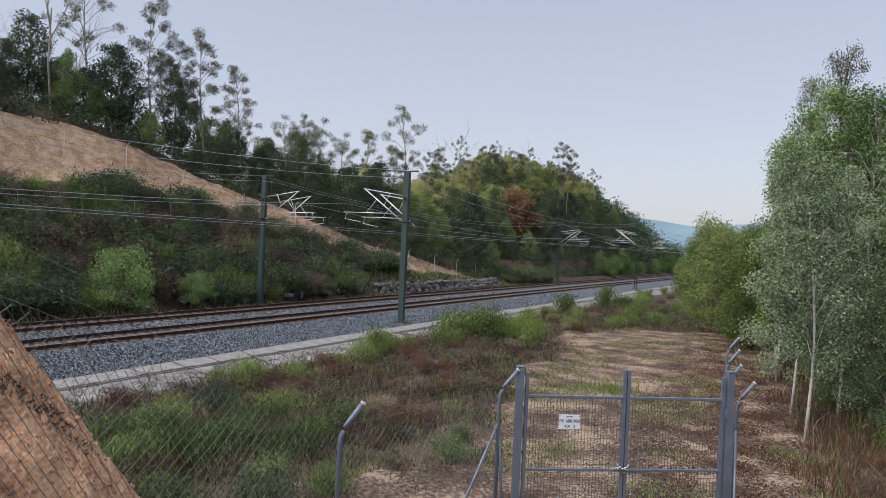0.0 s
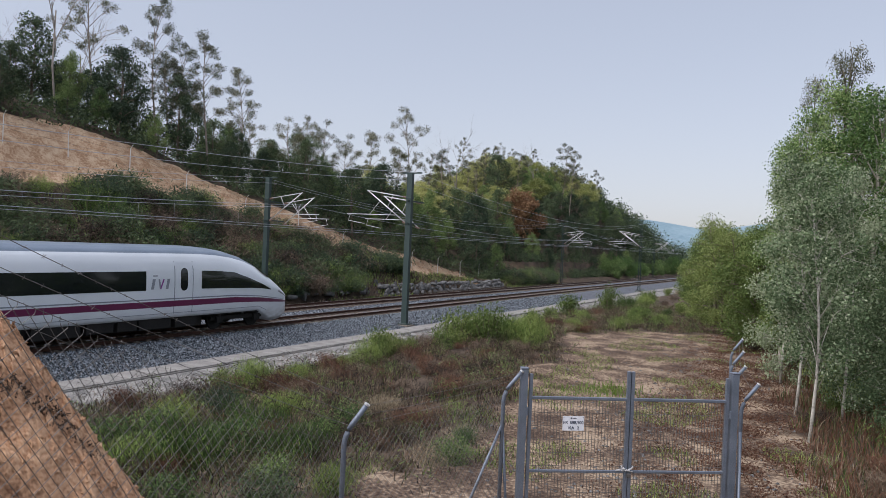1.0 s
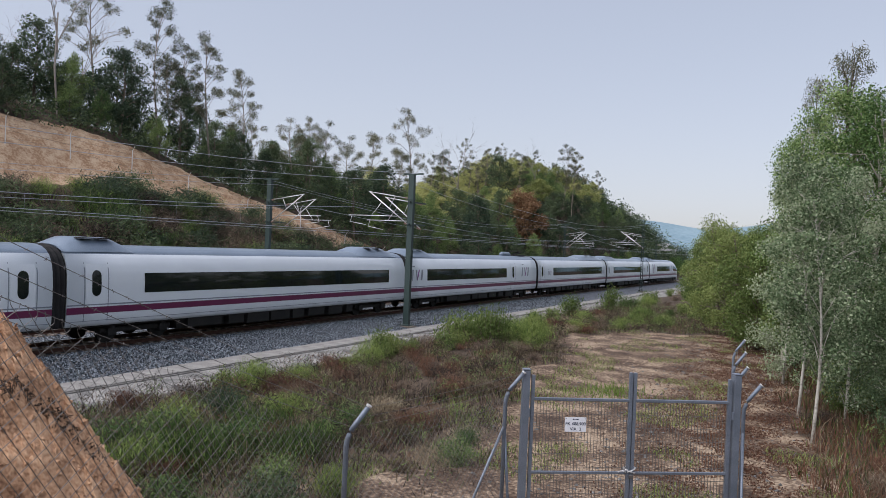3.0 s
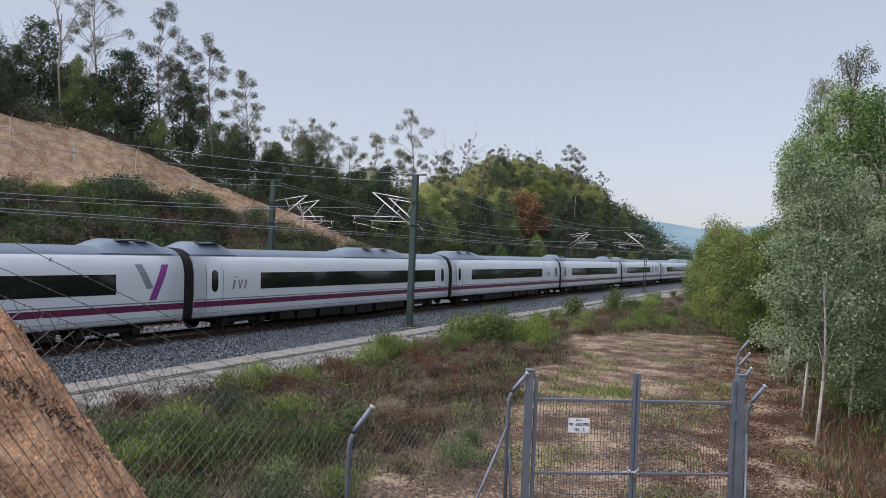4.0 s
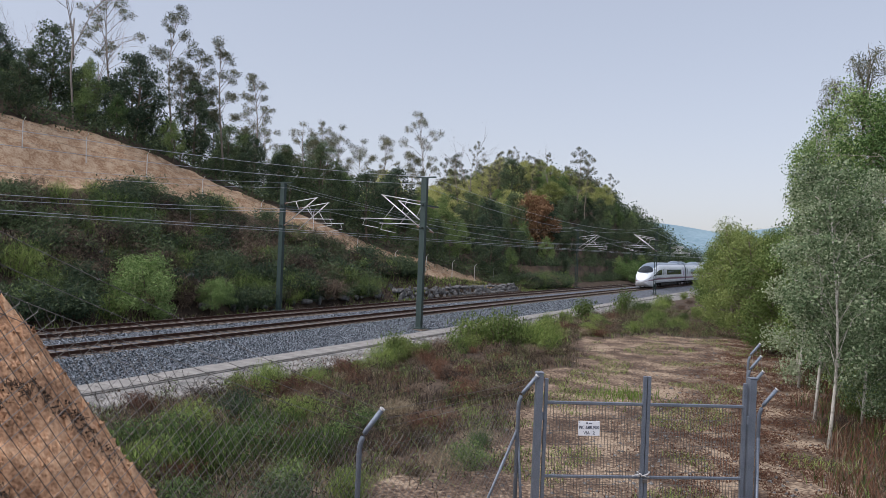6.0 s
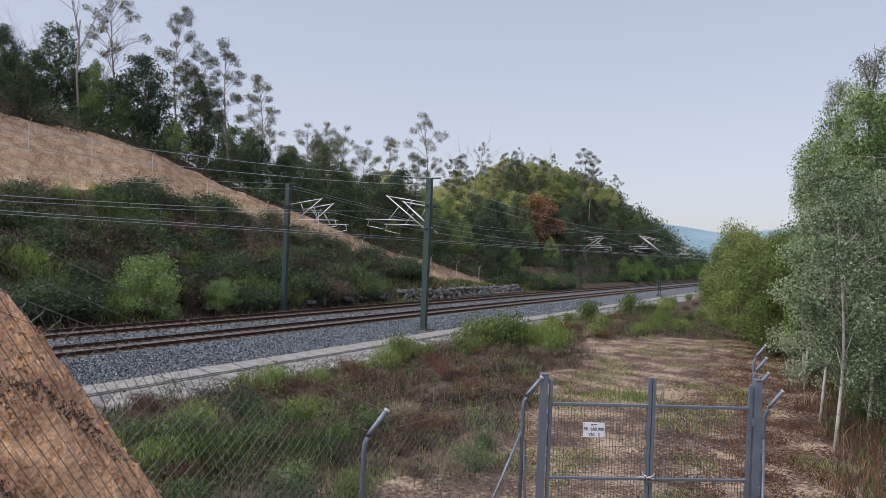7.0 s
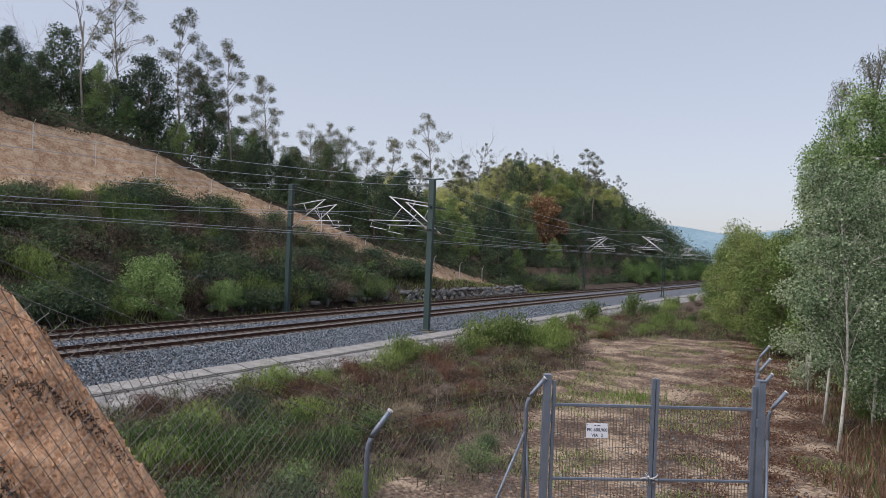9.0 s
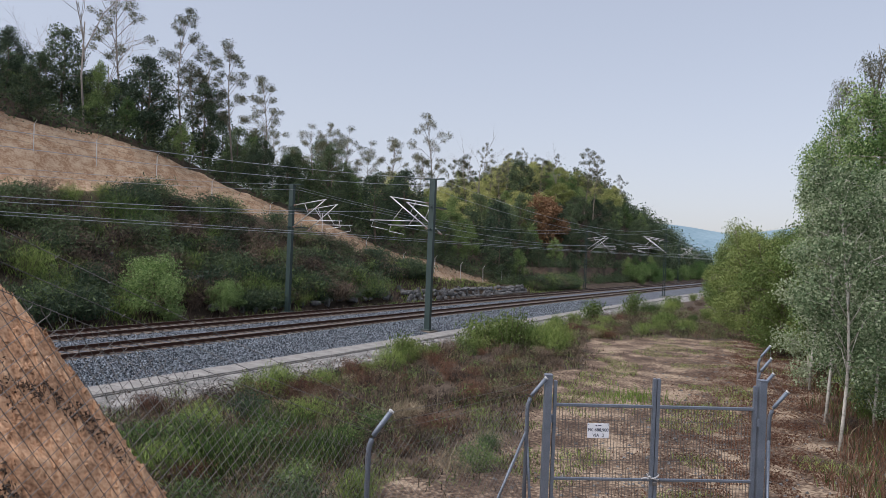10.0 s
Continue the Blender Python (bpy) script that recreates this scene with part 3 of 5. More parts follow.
def shell(L, nose, parent):
    """White shell and grey roof of one car, from s = 0.2 (or the nose tip) to L - 0.2."""
    if nose:
        ss = [0, 0.02, 0.05, 0.08, 0.12, 0.18, 0.25] + list(np.arange(0.35, 8.01, 0.17)) + list(np.linspace(8.5, L - 0.28, 12))
    else:
        ss = list(np.linspace(0.28, L - 0.28, 14))
    cut = arc_at(3.47)
    ds = sorted(set(list(np.linspace(0, cut, 26)) + list(np.linspace(cut, _d[-1], 14))))
    full = ss
    sets = [("body_shell", 0, cut, M_WHITE, full), ("roof", cut, _d[-1], M_ROOFGREY, [s for s in full if not nose or s > 1.25])]
    if nose:
        sets.append(("nose_cone", cut, _d[-1], M_WHITE, [s for s in full if s < 1.45]))
    for name, lo, hi, mat, ss in sets:
        dd = [d for d in ds if lo - 1e-6 <= d <= hi + 1e-6]
        v, f, k = [], [], len(dd)
        for side in (1, -1):
            o = len(v)
            for s in ss:
                for d in dd:
                    p = skin(s, d, side, nose)
                    v.append(p)
            for i in range(len(ss) - 1):
                for j in range(k - 1):
                    q = (o + i * k + j, o + i * k + j + 1, o + (i + 1) * k + j + 1, o + (i + 1) * k + j)
                    f.append(q if side > 0 else q[::-1])
        if name == "body_shell":     # close the ends below the roof and the floor
            n = len(ss)
            for e in ((n - 1,) if nose else (0, n - 1)):
                f.append(tuple(e * k + j for j in range(k)) + tuple(n * k + e * k + j for j in range(k - 1, -1, -1)))
            for i in range(n - 1):
                f.append((i * k, (i + 1) * k, n * k + (i + 1) * k, n * k + i * k))
        part(name, mesh_of(name, v, f, mat, True), parent)


def rect(s0, s1, z0, z1, n=8):
    return list(np.linspace(s0, s1, n)), (lambda s, a=arc_at(z0), b=arc_at(z1): (a, b))


def oval(s0, s1, z0, z1):
    a, b, r = arc_at(z0), arc_at(z1), (s1 - s0) / 2
    c = (s0 + s1) / 2
    ss = [c + r * math.sin(t) for t in np.linspace(-1.5, 1.5, 11)]

    def d_of(s):
        k = math.sqrt(max(0.0, 1 - ((s - c) / r) ** 2)) * r * 1.1
        return (a + r - k, b - r + k)
    return ss, d_of


def slanted_bar(parent, side, nose, mat, s_top, s_bot, z0, z1, w, name):
    """A leaning stroke of a letter or mark on the car's side."""
    v, f = [], []
    n = 6
    for i in range(n + 1):
        t = i / n
        z = z0 + (z1 - z0) * t
        s = s_bot + (s_top - s_bot) * t
        for q in (-w / 2, w / 2):
            v.append(skin(s + q, arc_at(z), side, nose, 0.007))
    for i in range(n):
        f.append((i * 2, i * 2 + 1, i * 2 + 3, i * 2 + 2))
    return part(name, mesh_of(name, v, f, mat), parent)


def operator_mark(parent, side, nose, s0, z0, h, flip):
    """Three leaning shapes in grey and violet, in place of the operator's lettering."""
    q = -1 if flip else 1
    for a, b, w, m in ((0.15, 0.35, 0.34, M_LOGO), (1.15, 0.95, 0.20, M_LOGO), (1.15, 1.55, 0.18, M_VIOLET), (1.95, 2.15, 0.34, M_LOGO)):
        slanted_bar(parent, side, nose, m, s0 + q * b * h, s0 + q * a * h, z0, z0 + h, w * h, "mark_stroke")
    patch("mark_stroke", *rect(s0 + q * 0.2 * h, s0 + q * 0.8 * h, z0 + h * 1.25, z0 + h * 1.36, 3), side, nose, M_LOGO, parent, 0.007, 1)


def big_v(parent, side, nose, s0, q):
    slanted_bar(parent, side, nose, M_LOGO, s0 - q * 0.62, s0 - q * 0.08, 2.15, 3.12, 0.36, "mark_stroke")
    slanted_bar(parent, side, nose, M_VIOLET, s0 + q * 0.72, s0 + q * 0.05, 1.68, 3.12, 0.36, "mark_stroke")


def bogie(parent, s):
    b = Builder()
    for x in (-1.05, 1.05):
        b.box((x - 0.07, s - 1.7, 0.42), (x + 0.07, s + 1.7, 0.62), bevel=0.03)
    b.box((-1.0, s - 0.35, 0.4), (1.0, s + 0.35, 0.7), bevel=0.05)
    for a in (-1.25, 1.25):
        for x in (-1.15, 1.15):
            b.box((x - 0.09, s + a - 0.2, 0.3), (x + 0.09, s + a + 0.2, 0.62), bevel=0.04)
            b.tube([(x, s + a, 0.55), (x, s + a, 0.85)], 0.11, 8)
    bg = part("bogie", b.mesh("bogie", M_UNDER), parent, "dark grimy steel bogie")
    for a in (-1.25, 1.25):
        w = Builder()
        w.tube([(-0.8, s + a, 0.46), (0.8, s + a, 0.46)], 0.08, 8)
        for x in (-0.834, 0.834):
            w.tube([(x - 0.065, s + a, 0.46), (x + 0.065, s + a, 0.46)], 0.455, 20)
        part("wheelset", w.mesh("wheelset", M_UNDER), parent)


def underframe(L, nose, parent, seed):
    rng = random.Random(seed)
    part("floor_pan", Builder().box((-1.25, 3.0 if nose else 0.5, 0.7), (1.25, L - 0.5, 1.0)).box((-1.05, 6.6 if nose else 5.8, 0.3), (1.05, L - 5.8, 0.72)).mesh("floor_pan", M_UNDER), parent)
    s = 7.2 if nose else 6.2
    while s < L - 6.5:
        w = rng.uniform(0.9, 2.1)
        b = Builder().box((-1.33, s, rng.uniform(0.26, 0.36)), (1.33, min(s + w, L - 6.0), 0.80), bevel=0.03)
        part("equipment_box", b.mesh("equipment_box", M_UNDER), parent, "dirty black equipment box")
        s += w + rng.uniform(0.08, 0.5)
    for c in ((4.4 if nose else 3.7), L - 3.7):
        bogie(parent, c)


def fairing(parent, s0, s1, w=1.12, h=0.44):
    """A smooth housing on the roof."""
    v, f = [], []
    prof = [0, 0.62, 0.93, 1, 1, 0.93, 0.62, 0]
    n = 13
    for i in range(n):
        t = i / (n - 1)
        k = min(1.0, 4.4 * min(t, 1 - t)) ** 0.8 if 0 < t < 1 else 0.0
        for j, p in enumerate(prof):
            v.append(((-1 + 2 * j / 7) * w, s0 + (s1 - s0) * t, 3.66 + h * k * p - (0.12 if p == 0 else 0)))
    for i in range(n - 1):
        for j in range(7):
            f.append((i * 8 + j, i * 8 + j + 1, i * 8 + 9 + j, i * 8 + 8 + j))
    q = part("roof_fairing", mesh_of("roof_fairing", v, f, M_ROOFGREY, True), parent)
    for a in (0.38, 0.62):
        c = s0 + (s1 - s0) * a
        for side in (-1, 1):
            part("vent", Builder().box((side * 0.72 - 0.16, c - 0.35, 3.8 + h * 0.55), (side * 0.72 + 0.16, c + 0.35, 3.7 + h * 0.86)).mesh("vent", M_UNDER), parent, "dark louvred vent")


def door(parent, side, nose, s):
    for a in (s - 0.52, s + 0.5):
        patch("door_seam", *rect(a, a + 0.035, 0.95, 3.15, 2), side, nose, M_GREYLINE, parent, 0.006, 6)
    d = patch("door", *rect(s - 0.46, s + 0.46, 1.45, 3.1, 4), side, nose, M_WHITE, parent, 0.008, 6)
    patch("door_window", *oval(s - 0.2, s + 0.2, 1.92, 2.85), side, nose, M_GLASS, parent, 0.014, 6)


def windows(parent, side, nose, s0, s1):
    """The dark band and its panes, divided by thin posts."""
    band = patch("window_band", *rect(s0, s1, 1.96, 2.74, 14), side, nose, M_GLASS, parent, 0.008, 3, "dark tinted continuous window band")
    n = max(2, round((s1 - s0) / 1.9))
    for i in range(n):
        a, b = s0 + (s1 - s0) * i / n + 0.06, s0 + (s1 - s0) * (i + 1) / n - 0.06
        patch("window_pane", *rect(a, b, 2.02, 2.68, 3), side, nose, M_GLASS, parent, 0.013, 3)


def build_car(L, nose, seed, fair, doors, wins, marks):
    car = part("carriage", None, None)
    shell(L, nose, car)
    underframe(L, nose, car, seed)
    s_list = ([0.05, 0.08, 0.12, 0.18, 0.25] + list(np.arange(0.35, 8.01, 0.17)) if nose else [0.285]) + list(np.linspace(9, L - 0.285, 8))
    for side in (-1, 1):
        patch("magenta_stripe", s_list, lambda s: stripe_edges(s, nose, 0, 1), side, nose, M_STRIPE, car, 0.009, 4)
        patch("grey_line", s_list[(8 if nose else 0):], lambda s: stripe_edges(s, nose, 1.24, 1.42), side, nose, M_GREYLINE, car, 0.009, 1)
        patch("skirt_line", s_list[(18 if nose else 0):], lambda s: (arc_at(0.97), arc_at(0.99)), side, nose, M_GREYLINE, car, 0.009, 1)
        for s in doors:
            door(car, side, nose, s)
        for a, b in wins:
            windows(car, side, nose, a, b)
        for kind, s in marks:
            if kind == "v":
                big_v(car, side, nose, s, side)
            else:
                operator_mark(car, side, nose, s, 2.0, kind, side < 0)
        if nose:
            sl = list(np.linspace(2.1, 7.1, 28))
            patch("cab_window", sl, lambda s: (arc_at(1.96 + 0.13 * max(0, (4.6 - s) / 2.45)), arc_at(2.10 + 0.65 * min(1, ((s - 2.14) / 2.9)) ** 0.75)), side, nose, M_GLASS, car, 0.014, 8, "tapering dark cab side window")
            patch("headlamp", list(np.linspace(0.62, 1.5, 12)), lambda s: (arc_at(1.95 + 0.15 * (s - .6)), arc_at(2.12 + 0.3 * (s - .6))), side, nose, M_LAMP, car, 0.014, 4, "slanted clear headlamp")
    if nose:
        for side in (-1, 1):
            patch("windscreen", list(np.linspace(1.32, 3.50, 28)),
                  lambda s: (_d[-1] - (_d[-1] - arc_at(3.12)) * math.sqrt(max(0.0, 1 - ((s - 2.41) / 1.1) ** 2)) - 0.001, _d[-1]), side, nose, M_GLASS, car, 0.02, 12, "dark curved windscreen")
        part("wiper", Builder().tube([(0.05, 1.5, 2.60), (0.30, 2.3, 2.96)], 0.015, 5).mesh("wiper", M_UNDER), car)
    for a, b in fair:
        fairing(car, a, b)
    return car


def gangway(parent, y):
    b = Builder()
    ring = [(x * 0.985, z) for x, z in SECTION] + [(-x * 0.985, z) for x, z in reversed(SECTION[:-1])]
    n = len(ring)
    v = []
    for i in range(7):
        k = 1.0 if i % 2 else 0.96
        for x, z in ring:
            v.append((x * (k + 0.01), y - 0.3 + i * 0.1, z * (1.0 if i % 2 else 0.99) - 0.01))
    f = [(i * n + j, i * n + (j + 1) % n, i * n + n + (j + 1) % n, i * n + n + j) for i in range(6) for j in range(n)]
    return part("gangway_bellows", b.add(v, f).mesh("gangway_bellows", M_RUBBER), parent, "black rubber gangway bellows")


def pantograph(parent, y):
    def bar(nm, pts, r=0.03):
        part(nm, Builder().tube(pts, r, 6).mesh(nm, M_UNDER), parent)
    pg = part("pantograph", Builder().box((-0.6, y - 0.9, 3.8), (0.6, y + 0.9, 3.9), bevel=0.02).mesh("pantograph", M_UNDER), parent, "folded dark pantograph")
    bar("lower_arm", [(0, y - 0.7, 3.95), (0, y + 0.9, 4.1)], 0.05)
    bar("upper_arm", [(0, y + 0.9, 4.1), (0, y - 0.6, 4.22)])
    bar("collector_head", [(-0.8, y - 0.6, 4.2), (0.8, y - 0.6, 4.2)])


CARS = []


def build_train():
    train = tagged(new("high_speed_train", None), "white eight-car high-speed train with magenta stripe", "train")
    ys, y = [], 0.0
    for L in (END,) + (CAR,) * 6 + (END,):
        ys.append((y, L))
        y += L
    total = y
    # y = 0 is the tail's tip, y = total the front's
    plans = [None,
             ([(0.3, 3.2), (11.9, 19.6)], [1.5, 23.5], [(4.5, 22.4)], [(0.42, 2.6)]),
             ([(0.3, 7.0)], [1.5, 23.4], [(3.6, 19.4)], [(0.42, 20.6)]),
             ([(0.3, 3.4), (19.5, 23.8)], [1.5], [(3.7, 22.5)], []),
             ([(0.3, 4.4)], [18.6], [(2.8, 17.1)], [(0.72, 0.55), (0.8, 20.6)]),
             ([(14.6, 24.2)], [1.4], [(4.6, 22.6)], [(0.42, 3.0), (0.42, 22.8)]),
             ([(0.3, 6.6), (20.3, 24.2)], [1.2, 23.4], [(3.4, 19.3)], [(0.5, 20.4)]),
             None]
    ys[0] = (0.3, END - 0.3)
    for i, (y0, L) in enumerate(ys):
        if plans[i] is None:
            flip = i == 7
            car = build_car(L, True, 3, [(21.2, 24.8)], [8.1], [(10.1, 20.3)] if flip else [(10.3, 21.7)], [(0.42, 9.85 if flip else 8.9), ("v", 22.9 if flip else 23.4)])
            car.parent = train
            CARS.append((car, y0, L, flip))
        else:
            fair, doors, wins, marks = plans[i]
            car = build_car(CAR, False, 20 + i, fair, doors, wins, marks)
            car.parent = train
            CARS.append((car, y0, L, False))
        car["label"] = "white streamlined end car with cab" if plans[i] is None else "white middle car with dark window band"
        if i == 4:                            # roof gear at the middle of the train
            part("antenna_dome", Builder().tube([(0, 19.1, 3.86), (0, 19.3, 3.95), (0, 20.7, 3.95), (0, 20.9, 3.86)], 0.2, 10).mesh("antenna_dome", M_ROOFGREY, True), car)
            pantograph(car, 22.8)
        if i == 6:
            pantograph(car, 3.2)
        if i:
            gangway(car, 0.0 if i < 7 else L)
    return train, total


TRAIN, TRAIN_LEN = build_train()
TAIL_AT, SPEED = 25.10, 55.4          # the tail's tip at 4.5 s, metres a second


def move_train():
    times = [i * 0.5 for i in range(21)]
    walk(TRAIN, [(t, pose(NEAR, TAIL_AT + SPEED * (t - 4.5), RAIL_Z)) for t in times])
    for car, y0, L, turned in CARS:          # each carriage follows the bend
        rows = []
        for t in times:
            y = TAIL_AT + SPEED * (t - 4.5) + y0
            a, b = bend(y), bend(y + L)
            yaw = -math.degrees(math.atan2(b - a, L))
            rows.append((t, pose(b, y0 + L, 0, 0, 0, yaw + 180) if turned else pose(a, y0, 0, 0, 0, yaw)))
        walk(car, rows)


# ---- gate and fences ----
GATE_L, GATE_R = Vector((-3.78, 10.42, 0.0)), Vector((-1.03, 12.22, 0.0))
M_SIGN = material("sign_white", [(0.66, 0.68, 0.72), (0.74, 0.76, 0.8)], 2, 30, 0.4, 0, 0)
M_INK = material("sign_ink", [(0.02, 0.03, 0.06), (0.03, 0.045, 0.08)], 2, 30, 0.5, 0, 0)


def text_mesh(name, body, size, mat):
    cu = bpy.data.curves.new(name, "FONT")
    cu.body, cu.size, cu.align_x, cu.align_y, cu.extrude, cu.offset = body, size, "CENTER", "CENTER", 0.0008, 0.001
    tmp = new(name, cu)
    me = bpy.data.meshes.new_from_object(tmp.evaluated_get(bpy.context.evaluated_depsgraph_get()))
    bpy.data.objects.remove(tmp)
    me.materials.clear()
    me.materials.append(mat)
    return me


def build_gate():
    d = GATE_R - GATE_L
    W = d.length
    ang = math.degrees(math.atan2(d.y, d.x))
    gate = tagged(new("double_gate", None), "galvanised steel double gate with welded mesh, chained shut", "gate")
    gate.matrix_basis = pose(GATE_L.x, GATE_L.y, 0, 0, 0, ang)
    top, mid, low = 2.50, 1.40, 0.36
    for x in (-0.02, W + 0.02):
        b = Builder().box((x - 0.052, -0.052, 0.0), (x + 0.052, 0.052, 2.93), bevel=0.012)
        p = part("gate_post", b.mesh("gate_post", M_GALV), gate)
        part("post_cap", Builder().box((x - 0.058, -0.058, 2.93), (x + 0.058, 0.058, 2.955), bevel=0.008).mesh("post_cap", M_GALV), p)
    h = W / 2
    for i, (a, b_) in enumerate(((0.07, h - 0.012), (h + 0.012, W - 0.07))):
        leaf = part("gate_leaf", Builder().box((a, -0.02, top - 0.02), (b_, 0.02, top + 0.025), bevel=0.006).mesh("gate_leaf", M_GALV), gate)
        for z in (mid, low):
            part("rail_bar", Builder().box((a, -0.02, z - 0.02), (b_, 0.02, z + 0.02), bevel=0.006).mesh("rail_bar", M_GALV), leaf)
        for x in (a + 0.02, b_ - 0.02):
            inner = (i == 0) == (x > (a + b_) / 2)
            part("stile", Builder().box((x - 0.024, -0.024, low - 0.02), (x + 0.024, 0.024, 2.93 if inner else 2.86), bevel=0.006).mesh("stile", M_GALV), leaf)
        w = Builder()
        x = a + 0.045
        while x < b_ - 0.03:
            w.box((x - 0.003, -0.005, low), (x + 0.003, 0.0, top))
            x += 0.05
        z = low + 0.12
        while z < top:
            w.box((a, 0.0, z - 0.0025), (b_, 0.005, z + 0.0025))
            z += 0.2
        part("welded_mesh", w.mesh("welded_mesh", M_CHAIN), leaf, "thin dark welded wire infill")
        for z in (0.7, 2.3):
            x = a - 0.03 if i == 0 else b_ + 0.03
            part("hinge", Builder().tube([(x, -0.03, z - 0.06), (x, -0.03, z + 0.06)], 0.02, 8).mesh("hinge", M_GALV), leaf)
    # chain and padlock round the two middle stiles
    ch = Builder()
    for i in range(16):
        t = i / 15
        a = 2 * math.pi * t * 2
        ch.tube([(h + 0.085 * math.cos(a) * (1 + 0.3 * math.sin(3 * a)), 0.06 * math.sin(a) - 0.01, 1.44 + 0.05 * math.sin(a * 0.5 + 1)),
                 (h + 0.085 * math.cos(a + 0.7), 0.06 * math.sin(a + 0.7) - 0.01, 1.445 + 0.05 * math.sin(a * 0.5 + 1.3))], 0.011, 5)
    ch.tube([(h - 0.06, -0.05, 1.46), (h - 0.2, -0.05, 1.43)], 0.011, 5)
    part("chain", ch.mesh("chain", M_TUBE), gate, "loose steel chain")
    lk = Builder().box((h - 0.03, -0.085, 1.33), (h + 0.03, -0.055, 1.39), bevel=0.006)
    lk.tube([(h - 0.02, -0.07, 1.39), (h - 0.02, -0.07, 1.42), (h + 0.02, -0.07, 1.42), (h + 0.02, -0.07, 1.39)], 0.005, 6)
    part("padlock", lk.mesh("padlock", M_CHAIN), gate)
    # notice plate
    sx, sz = 0.76, 2.13
    sg = part("notice_plate", Builder().box((sx - 0.165, -0.034, sz - 0.11), (sx + 0.165, -0.028, sz + 0.11), bevel=0.002).mesh("notice_plate", M_SIGN), gate, "white enamel kilometre notice")
    for txt, x, z in (("PK", -0.12, 0.012), ("688,900", 0.05, 0.012), ("VIA", -0.035, -0.068), ("2", 0.075, -0.068)):
        o = part("lettering", text_mesh("lettering", txt, 0.066, M_INK), sg)
        o.matrix_basis = pose(sx + x, -0.0355, sz + z, 90, 0, 0)
    part("emblem", Builder().box((sx - 0.045, -0.0365, sz + 0.07), (sx - 0.02, -0.035, sz + 0.09)).box((sx - 0.005, -0.0365, sz + 0.074), (sx + 0.045, -0.035, sz + 0.086)).mesh("emblem", M_INK), sg)
    for i in (-1, 1):
        part("bolt", Builder().tube([(sx + i * 0.15, -0.04, sz + 0.09), (sx + i * 0.15, -0.03, sz + 0.09)], 0.007, 6).mesh("bolt", M_GALV), sg)
    return gate


build_gate()


def fence_post(x, y, z0, h, arm, name="fence_post"):
    """A tube post with a cranked top; arm: the direction in which the top leans."""
    b = Builder()
    ax, ay = arm
    pts = [(0, 0, -0.3), (0, 0, h - 0.14)]
    for t in np.linspace(0.15, 1, 6):
        pts.append((ax * 0.11 * t * t, ay * 0.11 * t * t, h - 0.14 + 0.25 * t))
    pts.append((ax * 0.34, ay * 0.34, h + 0.34))
    b.tube(pts, 0.03, 10)
    po = new(name, None)
    po.matrix_basis = pose(x, y, z0)
    tagged(po, "galvanised tube fence post with cranked top", "fence post", "lineside fence posts")
    part("post_tube", b.mesh("post_tube", M_GALV, True), po)
    part("end_cap", Builder().tube([(ax * 0.335, ay * 0.335, h + 0.335), (ax * 0.35, ay * 0.35, h + 0.35)], 0.034, 10).mesh("end_cap", M_TUBE), po)
    part("footing", Builder().tube([(0, 0, -0.35), (0, 0, 0.03)], 0.13, 10).mesh("footing", M_CONCRETE), po)
    return po


def chain_link(A, B, low_a, low_b, top_a, top_b, label, seed):
    """Woven wire between two posts: two families of leaning wires that meet in diamonds, with a knuckled top."""
    A, B = Vector(A), Vector(B)
    L = (B - A).length
    rng = random.Random(seed)
    hgt = max(top_a - low_a, top_b - low_b)
    pitch = 0.118
    b = Builder()

    def P(s, k, off):
        t = s / L
        lo, hi = low_a + (low_b - low_a) * t, top_a + (top_b - top_a) * t
        q = A.lerp(B, t)
        n = Vector((-(B - A).y, (B - A).x, 0)).normalized()
        w = 0.015 * math.sin(s * 2.3 + seed) * math.sin(3.1 * k)
        z = lo + (hi - lo) * k - 0.03 * math.sin(math.pi * t) * k
        return (q.x + n.x * (off + w), q.y + n.y * (off + w), z)

    n = int((L + hgt) / pitch)
    for fam in (1, -1):
        for i in range(n):
            s0 = -hgt + i * pitch if fam > 0 else i * pitch
            s1 = s0 + fam * hgt
            # clip to the panel
            k0, k1 = 0.0, 1.0
            ts = sorted([(0 - s0) / (s1 - s0), (L - s0) / (s1 - s0)])
            k0, k1 = max(k0, ts[0]), min(k1, ts[1])
            if k1 - k0 < 0.02:
                continue
            m = 6
            pts = [P(s0 + (s1 - s0) * k, k, 0.003 * fam) for k in np.linspace(k0, k1, m)]
            if k1 > 0.98:
                e = Vector(pts[-1])
                pts.append(tuple(e + Vector((0, 0, 0.03)) + (B - A).normalized() * 0.008 * fam))
            b.tube(pts, 0.0025, 3, cap=False)
    f = tagged(new("chain_link_fence", None), label, "fence", "lineside fence panels")
    part("wire_mesh", b.mesh("wire_mesh", M_CHAIN), f)
    for k in (0.04, 0.5, 0.96):
        part("line_wire", Builder().tube([P(L * t, k, 0.008) for t in np.linspace(0, 1, 10)], 0.002, 4).mesh("line_wire", M_CHAIN), f)
    return f


